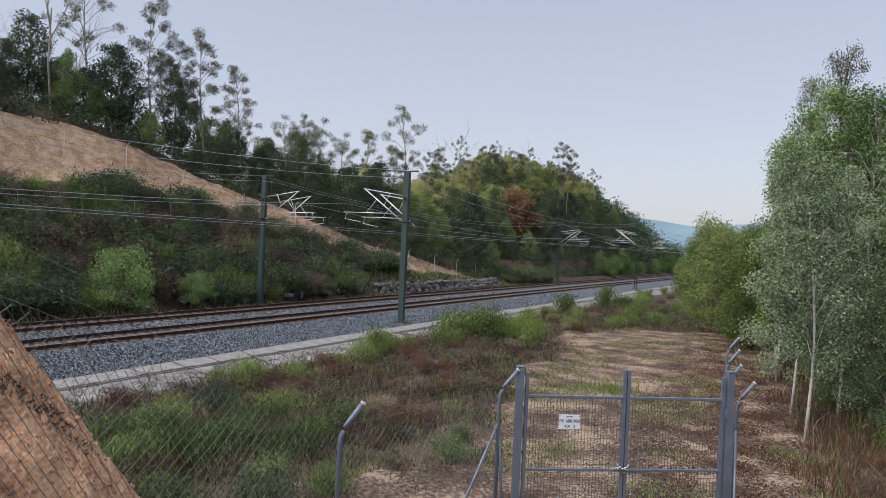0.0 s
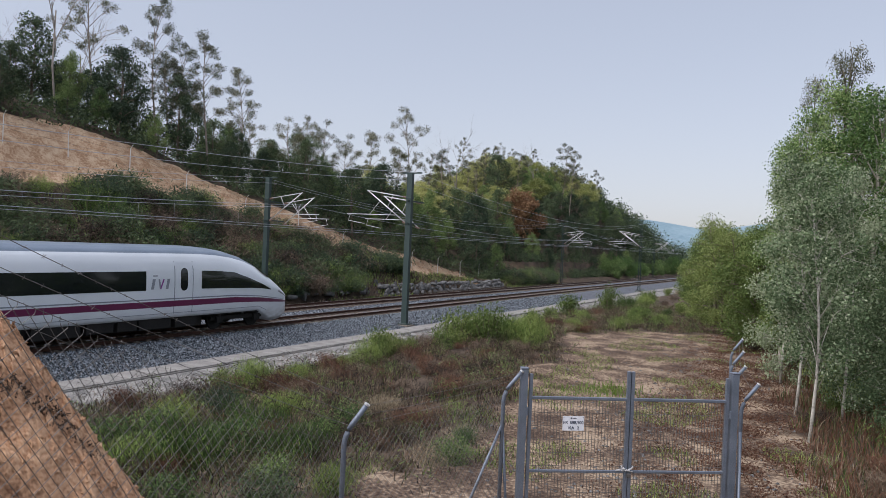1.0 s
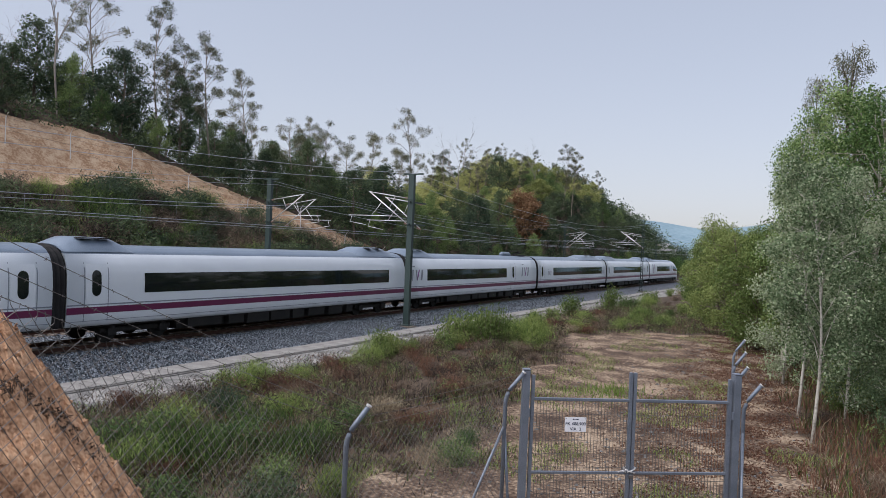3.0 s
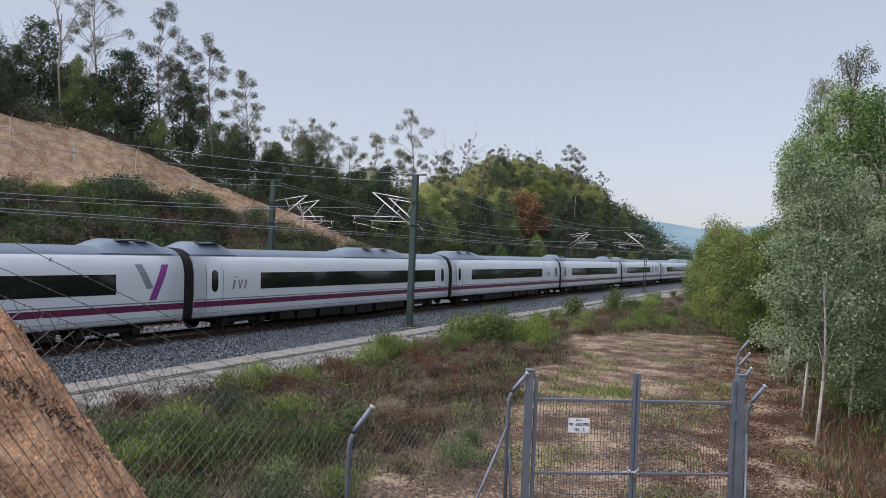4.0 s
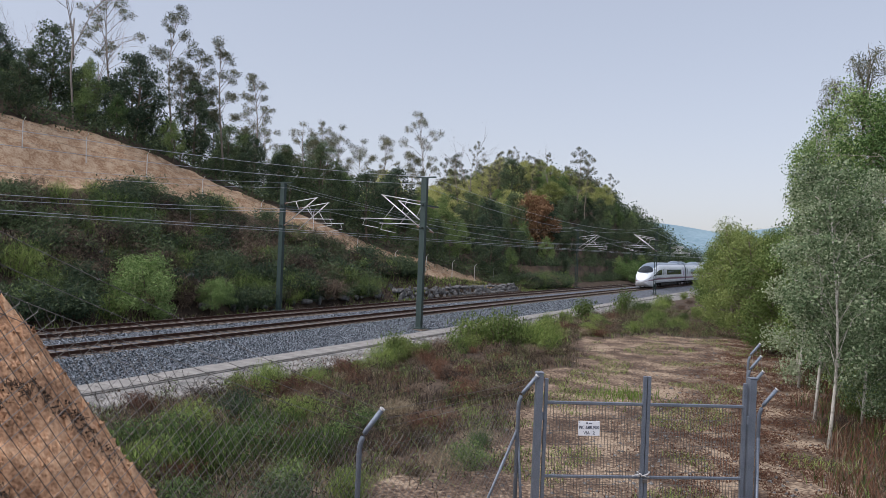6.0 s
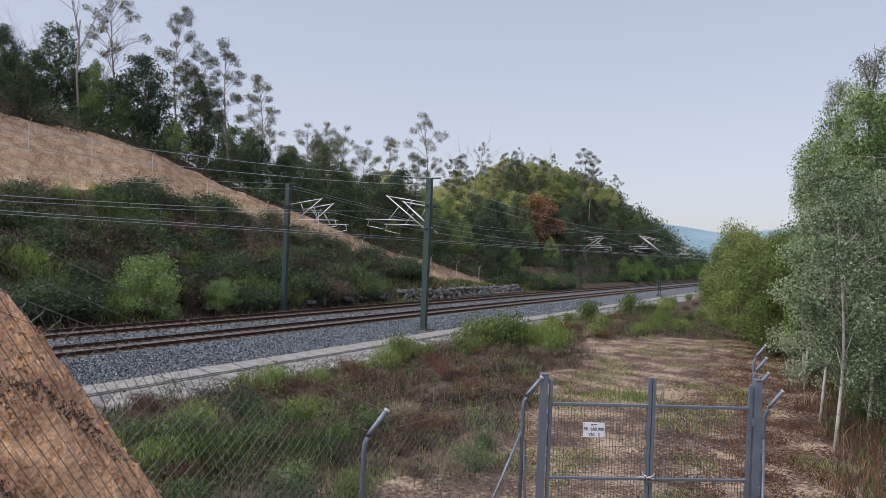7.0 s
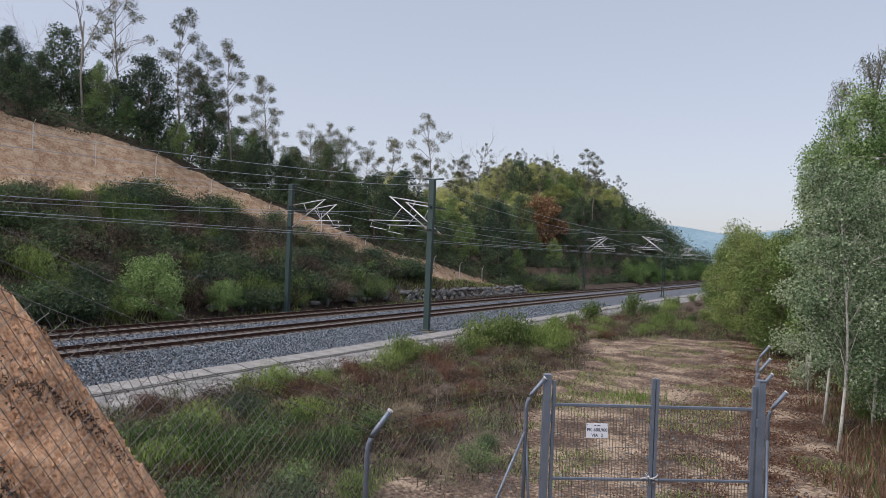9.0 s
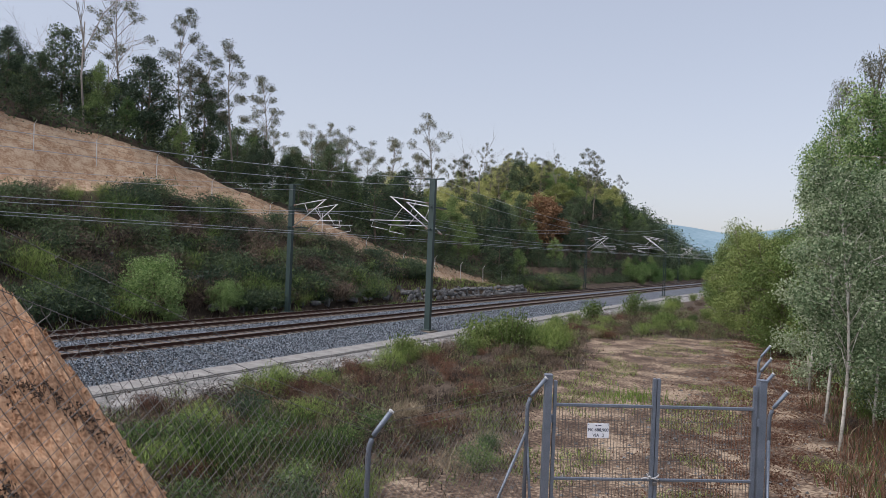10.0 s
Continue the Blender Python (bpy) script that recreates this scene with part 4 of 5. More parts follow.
def barbed(A, B, sag, seed, name="barbed_wire"):
    A, B = Vector(A), Vector(B)
    b = Builder()
    pts = []
    for i in range(15):
        t = i / 14
        p = A.lerp(B, t)
        p.z -= sag * 4 * t * (1 - t)
        pts.append(p)
    b.tube(pts, 0.0022, 4)
    L = (B - A).length
    rng = random.Random(seed)
    s = 0.1
    while s < L:
        t = s / L
        p = A.lerp(B, t)
        p.z -= sag * 4 * t * (1 - t)
        for q in range(2):
            d = Vector((rng.uniform(-1, 1), rng.uniform(-1, 1), rng.uniform(-1, 1))).normalized() * 0.013
            b.tube([p - d, p + d], 0.0016, 3)
        s += 0.13
    tagged(new(name, b.mesh(name, M_CHAIN)), "rusty grey barbed wire strand on fence", "barbed wire", "barbed wire strands")


# posts: beside the gate, the corner of the slope, and up the bank
POSTS = [(-4.05, 10.25, 0.2, 2.36), (-4.50, 6.72, 0.5, 2.10), (-3.55, 1.15, 2.55, 2.16), (-3.4, -1.5, 3.0, 2.2)]
ARMS = [(0.72, 0.25), (0.62, 0.3), (0.9, 0.1), (0.9, 0.1)]
for (x, y, z, h), a in zip(POSTS, ARMS):
    fence_post(x, y, z, h, a)
for i in range(3):
    a, b = POSTS[i], POSTS[i + 1]
    chain_link((a[0], a[1], 0), (b[0], b[1], 0), a[2], b[2], a[2] + a[3] - 0.06, b[2] + b[3] + (0.14 if i == 1 else -0.06), "slack galvanised chain-link fence on the slope", 3 + i)
    for k in (0.1, 0.21, 0.33):
        pa = (a[0] + ARMS[i][0] * k, a[1] + ARMS[i][1] * k, a[2] + a[3] + k)
        pb = (b[0] + ARMS[i + 1][0] * k, b[1] + ARMS[i + 1][1] * k, b[2] + b[3] + k)
        barbed(pa, pb, 0.03, i * 5 + int(k * 100))
# slanting braces of the end post
for dx, dy in ((-0.55, -0.75), (0.14, 0.10)):
    x, y, z, h = POSTS[0]
    br = tagged(new("fence_brace", Builder().tube([(x, y, z + 1.9), (x + dx, y + dy, z - 0.1)], 0.022, 8).mesh("fence_brace", M_GALV, True)), "slanting galvanised tube fence brace", "fence brace", "fence braces")
# fence that runs away from the gate
RUN = [(-0.92, 12.55, 0.2, 2.22), (-1.27, 14.6, 0.2, 2.2), (-1.46, 16.6, 0.2, 2.24), (-1.64, 18.6, 0.2, 2.3)]
for x, y, z, h in RUN:
    fence_post(x, y, z, h, (0.7, 0.1))
for i in range(3):
    a, b = RUN[i], RUN[i + 1]
    chain_link((a[0], a[1], 0), (b[0], b[1], 0), 0.22, 0.22, 2.3, 2.3, "galvanised chain-link fence beside the dirt track", 30 + i)
    for k in (0.12, 0.24, 0.33):
        barbed((a[0] + 0.7 * k, a[1] + 0.1 * k, a[2] + a[3] + k), (b[0] + 0.7 * k, b[1] + 0.1 * k, b[2] + b[3] + k), 0.03, 50 + i)
x, y, z, h = RUN[0]
tagged(new("fence_brace", Builder().tube([(x, y, z + 1.8), (x + 0.1, y - 0.9, z - 0.1)], 0.022, 8).mesh("fence_brace", M_GALV, True)), "slanting galvanised tube fence brace", "fence brace", "fence braces")

# fence along the bench above the cutting
def far_fence():
    post = tagged(new("fence_post", None), "thin pale fence post on the clay bench", "fence post", "bench fence posts")
    part("post_tube", Builder().tube([(0, 0, -0.3), (0, 0, 1.9), (0.25, 0, 2.2)], 0.035, 6).mesh("post_tube", M_TUBE), post)
    first = True
    pts = []
    for i in range(15):
        y = 22 + i * 5.0
        run = max(lerp_table(y, CLAY), 0.05) / 1.25
        u = -35.0 - (lerp_table(y, BENCH) - 0.05) / 0.74 - 3.5 - run * max(0.1, 0.5 - 0.012 * (y - 30))
        x = u + bend(y)
        z = ground_z(x, y)[0]
        m = pose(x, y, z, random.uniform(-2, 2), random.uniform(-2, 2), 0)
        if first:
            post.matrix_basis, first = m, False
        else:
            copy_thing(post, m)
        pts.append((x, y, z))
    b = Builder()
    for a, c in zip(pts[:-1], pts[1:]):
        for h in (0.5, 1.0, 1.5, 1.85):
            b.tube([(a[0], a[1], a[2] + h), (c[0], c[1], c[2] + h)], 0.008, 3)
    tagged(new("fence_wires", b.mesh("fence_wires", M_CHAIN)), "thin wire strands of the bench fence", "fence wire", kind="stuff")


far_fence()

# ---- clay bank beside the camera ----
def band_row(i):
    return 55 + (i - 92) * 0.55


def build_bank():
    m = material("clay_bank", [(0.14, 0.07, 0.04), (0.40, 0.235, 0.14), (0.60, 0.40, 0.255)], 3.0, 28, 0.95, bump=1.0)
    C0, C1 = Vector((-8.2, 3.18, 6.55)), Vector((-4.0, 5.25, 0.65))      # crest, falling towards the line
    n1, n2 = 220, 170
    back = Vector((-0.75, 0.66, 0))
    v, f = [], []
    for i in range(n1):
        t = i / (n1 - 1)
        c = C0.lerp(C1, t) + Vector((0, 0, lerp_table(t, [(0, -1.9), (0.25, -0.5), (0.33, -0.23), (0.42, -0.12), (0.6, -0.06), (0.75, 0), (1, 0)])))
        for j in range(n2):
            s = -1 + 2 * j / (n2 - 1)          # -1 towards the camera, 1 behind
            if s < 0:
                p = c + Vector((0.8, -0.6, 0)) * (-s * 2.1) + Vector((0, 0, -2.0 * (-s) ** 1.3))
            else:
                p = c + back * (s * 3.2) + Vector((0, 0, -4.2 * s ** 1.2))
            q = Vector((p.x, p.y, p.z)) * 1.0
            d = 0.20 * noise.fractal(q * 1.1, 1.0, 2.0, 4) + 0.2 * noise.fractal(q * 3.4, 0.55, 2.0, 6) - 0.13 * max(0.0, 0.35 - abs(noise.noise(Vector((p.x * 0.9 + p.z * 1.1, p.y * 0.8, p.z * 1.5 + 4)))) * 3.0)
            f_ = (p.z + 0.45 * (p.x + p.y) + 0.35 * noise.noise(q * 0.9)) / 0.27      # broken ledges across the face
            d += 0.075 * (f_ - math.floor(f_)) * max(0.0, min(1.0, 0.5 + 1.6 * noise.noise(q * 1.7 + Vector((9, 2, 5)))))
            ledge = 0.09 * abs(noise.noise(Vector((p.x * 0.7 + p.z * 1.6, p.y * 0.7, p.z * 2.4))))
            d -= 0.07 * math.exp(-((j - band_row(i)) / 2.6) ** 2) * (80 < i < 136)      # crease in which litter has gathered
            v.append((p.x - 0.5 * d, p.y - 0.3 * d, p.z + d + ledge))
    for i in range(n1 - 1):
        for j in range(n2 - 1):
            f.append((i * n2 + j, i * n2 + j + 1, (i + 1) * n2 + j + 1, (i + 1) * n2 + j))
    tagged(new("clay_bank", mesh_of("clay_bank", v, f, m, True)), "steep eroded bank of bare orange clay", "earth bank", kind="structure")
    # clods and stones stuck in the face
    rng = random.Random(12)
    b = Builder()
    for k in range(9000):
        p = Vector(v[rng.randrange(n1) * n2 + rng.randrange(n2 // 2 + 3)])
        r = 0.005 + 0.03 * rng.random() ** 6
        o = len(b.v)
        e = Euler((rng.uniform(0, 6), rng.uniform(0, 6), rng.uniform(0, 6))).to_matrix()
        pts = [p + e @ (Vector(q) * r * rng.uniform(0.7, 1.3)) for q in ((1, 0, 0), (-1, 0, 0), (0, 1, 0), (0, -1, 0), (0, 0, 0.7), (0, 0, -0.7))]
        b.add(pts, [(0, 2, 4), (2, 1, 4), (1, 3, 4), (3, 0, 4), (2, 0, 5), (1, 2, 5), (3, 1, 5), (0, 3, 5)])
    # dark roots and litter caught on a ledge of the face
    rb = Builder()
    for k in range(1500):
        if k < 800:
            i = rng.randrange(80, 136)
            j = band_row(i) + rng.gauss(0, 1.5 + 1.6 * (i < 92))
        else:
            i = rng.randrange(66, 108)
            j = 36 - 0.25 * (i - 85) - abs(rng.gauss(0, 9))
        p = Vector(v[i * n2 + max(0, min(n2 // 2, int(j)))]) + Vector((rng.gauss(0, 0.012), rng.gauss(0, 0.012), 0.008))
        e = Euler((rng.uniform(0, 6), rng.uniform(0, 6), rng.uniform(0, 6))).to_matrix()
        if k % 4:
            rad = rng.uniform(0.004, 0.015) * (1.7 if k >= 800 else 1)
            rb.add([p + e @ (Vector(q) * rad * rng.uniform(0.6, 1.4)) for q in ((1, 0, 0), (-1, 0, 0), (0, 1, 0), (0, -1, 0), (0, 0, 0.6), (0, 0, -0.6))],
                   [(0, 2, 4), (2, 1, 4), (1, 3, 4), (3, 0, 4), (2, 0, 5), (1, 2, 5), (3, 1, 5), (0, 3, 5)])
        else:
            d = e @ Vector((rng.uniform(0.03, 0.1), 0, 0))
            rb.tube([p - d * 0.5, p + Vector((0.006, 0, 0.01)), p + d * 0.5], 0.0035, 4, 0.002)
    tagged(new("root_litter", rb.mesh("root_litter", M_HUMUS)), "dark roots and litter on the clay bank", "roots", kind="stuff")
    tagged(new("clay_clods", b.mesh("clay_clods", m)), "small clay clods and stones on the bank", "clods", kind="stuff")


build_bank()

# white marker post by the line
mk = tagged(new("marker_post", Builder().box((-0.09, -0.06, -0.3), (0.09, 0.06, 0.75), bevel=0.02).mesh("marker_post", M_SIGN)), "short white lineside marker post", "marker post")
mk.matrix_basis = pose(-19.6, 128.0, 0)


# ---- plants ----
M_BARK = material("bark_grey_brown", [(0.10, 0.08, 0.06), (0.18, 0.15, 0.12)], 3, 25, 0.95)
M_PALEBARK = material("bark_pale", [(0.30, 0.27, 0.23), (0.50, 0.46, 0.40)], 2, 18, 0.85)
M_EUCBARK = material("bark_eucalyptus", [(0.16, 0.13, 0.105), (0.32, 0.275, 0.23)], 2, 18, 0.85)
M_BIRCH = material("bark_birch_white", [(0.16, 0.15, 0.13), (0.46, 0.44, 0.39), (0.58, 0.55, 0.50)], 3, 14, 0.8)
M_DEAD = material("dead_twig", [(0.20, 0.175, 0.15), (0.34, 0.305, 0.27)], 3, 25, 0.95)
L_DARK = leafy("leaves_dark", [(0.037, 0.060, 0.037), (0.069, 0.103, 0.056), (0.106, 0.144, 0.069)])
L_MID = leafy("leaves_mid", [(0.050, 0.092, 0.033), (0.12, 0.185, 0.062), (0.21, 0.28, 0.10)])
# low sun on the hilltop, put into the leaf colour
L_LIT = leafy("leaves_painted_sun", [(0.16, 0.195, 0.06), (0.28, 0.31, 0.10), (0.42, 0.42, 0.17)])
L_EUC = leafy("leaves_eucalyptus", [(0.06, 0.07, 0.04), (0.105, 0.112, 0.065), (0.17, 0.165, 0.10)])
L_RUST = leafy("leaves_withered", [(0.17, 0.095, 0.05), (0.25, 0.15, 0.08), (0.34, 0.22, 0.125)])
L_BIRCH = leafy("leaves_silver", [(0.08, 0.125, 0.06), (0.18, 0.245, 0.13), (0.33, 0.38, 0.25)])
L_WILLOW = leafy("leaves_willow", [(0.078, 0.118, 0.032), (0.128, 0.178, 0.05), (0.2, 0.245, 0.08)])
L_POPLAR = leafy("leaves_poplar", [(0.06, 0.115, 0.035), (0.13, 0.215, 0.065), (0.25, 0.34, 0.13)])
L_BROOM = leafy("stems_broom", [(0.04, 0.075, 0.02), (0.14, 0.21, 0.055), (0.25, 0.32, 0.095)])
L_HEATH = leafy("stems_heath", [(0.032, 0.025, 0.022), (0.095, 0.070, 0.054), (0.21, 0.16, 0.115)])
L_DRY = leafy("stems_dry", [(0.055, 0.042, 0.027), (0.155, 0.12, 0.08), (0.36, 0.30, 0.205)])
L_RED = leafy("stems_reddish", [(0.085, 0.042, 0.028), (0.13, 0.066, 0.042), (0.18, 0.10, 0.065)])
L_GRASS = leafy("grass_green", [(0.06, 0.11, 0.02), (0.10, 0.17, 0.03), (0.15, 0.22, 0.05)])


def leaf_mesh(name, pts, size, mat, rng, aspect=0.55, droop=0.0, up=0.0, corners=4):
    """Many small leaves at the points: lozenges of four corners, or pointed blades of three."""
    n = len(pts)
    a = rng.normal(size=(n, 3))
    a[:, 2] = a[:, 2] * (1 - up) - droop * np.abs(a[:, 2]) - droop * 0.8 + up * 1.5
    a /= np.linalg.norm(a, axis=1)[:, None]
    b = np.cross(a, rng.normal(size=(n, 3)))
    b /= np.linalg.norm(b, axis=1)[:, None] + 1e-9
    s = size * rng.uniform(0.6, 1.4, (n, 1))
    p = np.asarray(pts)
    w = b * s * aspect * 0.5
    if corners == 4:
        V = np.stack([p - a * s * 0.5, p + w, p + a * s * 0.5, p - w], 1)
    else:
        V = np.stack([p - a * s * 0.5 - w, p - a * s * 0.5 + w, p + a * s * 0.5], 1)
    k = V.shape[1]
    me = bpy.data.meshes.new(name)
    me.vertices.add(k * n)
    me.vertices.foreach_set("co", V.astype(np.float32).ravel())
    me.loops.add(k * n)
    me.loops.foreach_set("vertex_index", np.arange(k * n).astype(np.int32))
    me.polygons.add(n)
    me.polygons.foreach_set("loop_start", (np.arange(n) * k).astype(np.int32))
    me.materials.append(mat)
    me.update(calc_edges=True)
    return me


def cloud(rng, centres, radii, n, flat=0.8):
    """Points near the outside of overlapping clumps."""
    c, r = np.asarray(centres), np.asarray(radii)
    w = r ** 2 / (r ** 2).sum()
    k = rng.choice(len(c), n, p=w)
    d = rng.normal(size=(n, 3))
    d /= np.linalg.norm(d, axis=1)[:, None]
    q = rng.random((n, 1)) ** 0.45 * rng.uniform(0.75, 1.12, (n, 1))
    return c[k] + d * q * r[k][:, None] * np.array([1, 1, flat])


def make_tree(name, h, crown_lo, spread, n_leaf, leaf, mat, bark, seed, trunk_r, label, category, group, clumps=16, clump_r=0.9, flat=0.8, droop=0.0, lean=0.03, shape=1.0, stems=1, leaf_aspect=0.55, corners=4):
    """A tapered trunk, limbs that end in clumps, and a crown of single leaves."""
    rng = np.random.default_rng(seed)
    tree = tagged(new(name, None), label, category, group)
    wood = Builder()
    tips, rad = [], []
    for st in range(stems):
        ang0 = rng.uniform(0, 6.28)
        off = 0.0 if stems == 1 else 0.25
        bx, by = off * math.cos(ang0 + st * 2.1), off * math.sin(ang0 + st * 2.1)
        dx, dy = rng.normal(0, lean * h, 2)
        if stems > 1:
            dx, dy = dx + bx * 3, dy + by * 3
        hh = h * (1 if st == 0 else rng.uniform(0.7, 0.95))

        def axis(t):
            return np.array([bx + dx * t + 0.02 * h * math.sin(5 * t + seed), by + dy * t + 0.02 * h * math.cos(4 * t + seed) - 0.02 * h, hh * t])
        wood.tube([axis(t) + np.array([0, 0, -0.3 if t == 0 else 0]) for t in np.linspace(0, 0.97, 9)], trunk_r, 7, trunk_r * 0.12)
        m = max(4, clumps // stems)
        for i in range(m):
            t = crown_lo + (1 - crown_lo) * (i + rng.uniform(0, 0.9)) / m
            a = i * 2.4 + rng.uniform(-0.5, 0.5)
            k = (t - crown_lo) / (1 - crown_lo)
            reach = spread * (math.sin(math.pi * min(1, 0.18 + 0.8 * k)) ** shape) * rng.uniform(0.45, 1.0)
            base = axis(max(0.05, t - 0.10))
            tip = axis(min(1, t)) + np.array([math.cos(a) * reach, math.sin(a) * reach, rng.uniform(-0.02, 0.06) * h])
            mid = (base + tip) / 2 + np.array([0, 0, 0.04 * h * (1 - droop)])
            wood.tube([base, mid, tip], trunk_r * 0.27, 5, trunk_r * 0.07)
            for q in range(2):
                tw = tip + rng.normal(0, clump_r * 0.5, 3)
                wood.tube([mid, tw], trunk_r * 0.14, 4, trunk_r * 0.04)
            tips.append(tip)
            rad.append(clump_r * rng.uniform(0.6, 1.25))
            if rng.random() < 0.6:
                tips.append((mid + tip) / 2 + rng.normal(0, clump_r * 0.4, 3))
                rad.append(clump_r * rng.uniform(0.4, 0.8))
    part("trunk", wood.mesh("trunk", bark, True), tree)
    if n_leaf:
        part("crown", leaf_mesh("crown", cloud(rng, tips, rad, n_leaf, flat), leaf, mat, rng, leaf_aspect, droop, 0.0, corners), tree)
    return tree


def make_bare(seed, h):
    rng = np.random.default_rng(seed)
    tree = tagged(new("dead_tree", None), "leafless pale dead tree with thin branches", "tree", "trees on the hill")
    b = Builder()

    def grow(p, d, length, r, lv):
        q = p + d * length
        b.tube([p, (p + q) / 2 + Vector(rng.normal(0, 0.04 * length, 3)), q], r, 5, r * 0.55)
        if lv == 0:
            return
        for i in range(3 if lv > 1 else 2):
            nd = (d + Vector(rng.normal(0, 0.30, 3))).normalized()
            nd.z = abs(nd.z)
            grow(p + d * length * rng.uniform(0.5, 1.0), nd, length * rng.uniform(0.5, 0.75), r * 0.5, lv - 1)
    grow(Vector((0, 0, -0.3)), Vector((0.03, 0.02, 1)).normalized(), h * 0.55, 0.0115 * h * 0.55, 4)
    part("trunk", b.mesh("trunk", M_DEAD), tree)
    return tree


def make_shrub(name, h, w, n, blade, mat, seed, label, category, group, upright=0.5, aspect=0.16, bark=None):
    """A clump of stems and narrow leaves rising from the ground."""
    rng = np.random.default_rng(seed)
    sh = tagged(new(name, None), label, category, group)
    st = Builder()
    k = 12
    tips = []
    for i in range(k):
        a, r = rng.uniform(0, 6.28), w * 0.5 * math.sqrt(rng.random())
        tip = Vector((math.cos(a) * r, math.sin(a) * r, h * rng.uniform(0.55, 1.0) * (1 - 0.35 * (r / (w * 0.5)) ** 2)))
        foot = Vector((tip.x * 0.25, tip.y * 0.25, -0.1))
        st.tube([foot, foot.lerp(tip, 0.6) + Vector((0, 0, 0.05 * h)), tip], 0.012 * h + 0.004, 4, 0.003)
        tips.append((foot, tip))
    part("branchwork", st.mesh("branchwork", bark or M_BARK), sh)
    pts = []
    for i in range(n):
        foot, tip = tips[rng.integers(k)]
        t = rng.random() ** 0.55
        p = foot.lerp(tip, t)
        s = 0.16 * w * (0.5 + 0.7 * t)
        pts.append((p.x + rng.normal(0, s), p.y + rng.normal(0, s), max(0.02, p.z + rng.normal(0, 0.10 * h))))
    part("foliage", leaf_mesh("foliage", pts, blade, mat, rng, aspect, 0.0, upright, 3), sh)
    return sh


placed = set()


def put(src, x, y, s=1.0, turn=None, dz=0.0, sz=None):
    """Set a plant on the ground; the first takes the original."""
    z = ground_z(x, y)[0] + dz
    m = Matrix.Translation((x, y, z)) @ Matrix.Rotation(random.uniform(0, 6.28) if turn is None else turn, 4, "Z") @ Matrix.Diagonal((s, s, sz or s, 1))
    if src in placed:
        return copy_thing(src, m)
    placed.add(src)
    src.matrix_basis = m
    return src


def ahead(depth, side):
    """A point of the plan, by the distance ahead of the camera and the share of it to the side."""
    c, s = math.cos(0.4624), math.sin(0.4624)
    return depth * (-s + side * c), depth * (c + side * s)


random.seed(21)
G_HILL, G_SIDE = "trees on the hill", "trees by the track"
OAKS = [make_tree("oak_tree", 7.5, 0.2, 2.6, 6000, 0.21, (L_DARK, L_MID, L_DARK, L_LIT)[i], M_BARK, 40 + i, 0.16, ("dense dark green broadleaf tree", "mid-green broadleaf tree on the slope", "dense dark green broadleaf tree", "broadleaf tree with evening sun painted into its yellow-green leaves")[i],
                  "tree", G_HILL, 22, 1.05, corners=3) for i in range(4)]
EUCS = [make_tree("eucalyptus_tree", 16, 0.40 + 0.08 * (i % 2), 2.6 + 0.3 * i, 5600 - 300 * i, 0.21, L_EUC, M_EUCBARK, 60 + i, 0.125, "tall thin eucalyptus with sparse drooping crown", "tree", G_HILL, 20 + i, 0.72, 0.95, 0.5, 0.02, 0.7, leaf_aspect=0.3, corners=3) for i in range(4)]
BARE = [make_bare(80 + i, 13) for i in range(2)]
RUST = make_tree("chestnut_tree", 8, 0.2, 2.8, 2600, 0.36, L_RUST, M_BARK, 91, 0.18, "broadleaf tree with withered rust-brown leaves", "tree", G_HILL, 18, 1.1)

# tall trees that stand out on the skyline: depth, side, height of the top over the ground, kind
for d, sd, top, kind in ((62, -0.572, 22.2, "oak"), (60, -0.541, 30, "bare"), (66, -0.484, 26.5, "euc"), (68, -0.51, 24.5, "bare"), (70, -0.409, 25.4, "euc"), (72, -0.362, 23.6, "euc"), (74, -0.338, 23.6, "euc"),
                         (71, -0.392, 22.0, "euc"), (72, -0.285, 21.2, "euc"), (80, -0.325, 17.5, "oak"), (82, -0.218, 18.2, "euc"), (95, -0.168, 20.6, "euc"), (100, -0.11, 20.6, "euc"), (97, -0.135, 19.0, "euc"),
                         (105, -0.055, 22.8, "euc"), (103, -0.07, 18.5, "euc"), (118, -0.01, 20.6, "euc"), (118, 0.012, 21.5, "bare"), (132, 0.036, 22.0, "bare"), (138, 0.066, 22.6, "oak"), (150, 0.155, 27.0, "euc"), (150, 0.165, 25.6, "euc"),
                         (145, 0.094, 24.2, "euc"), (130, 0.028, 21.0, "euc"), (66, -0.60, 24, "bare"), (64, -0.452, 21, "oak"), (150, 0.115, 25.0, "bare"), (140, 0.048, 22.4, "euc")):
    x, y = ahead(d, sd)
    z = ground_z(x, y)[0]
    hgt = max(5.0, top - z + (1.2 if kind == "euc" else 0.0))
    if kind == "oak":
        put(OAKS[2], x, y, hgt / 7.5)
    elif kind == "euc":
        q = random.choice(EUCS)
        put(q, x, y, 0.75 + 0.25 * hgt / 16, sz=hgt / 16)
    else:
        put(random.choice(BARE), x, y, hgt / 13)

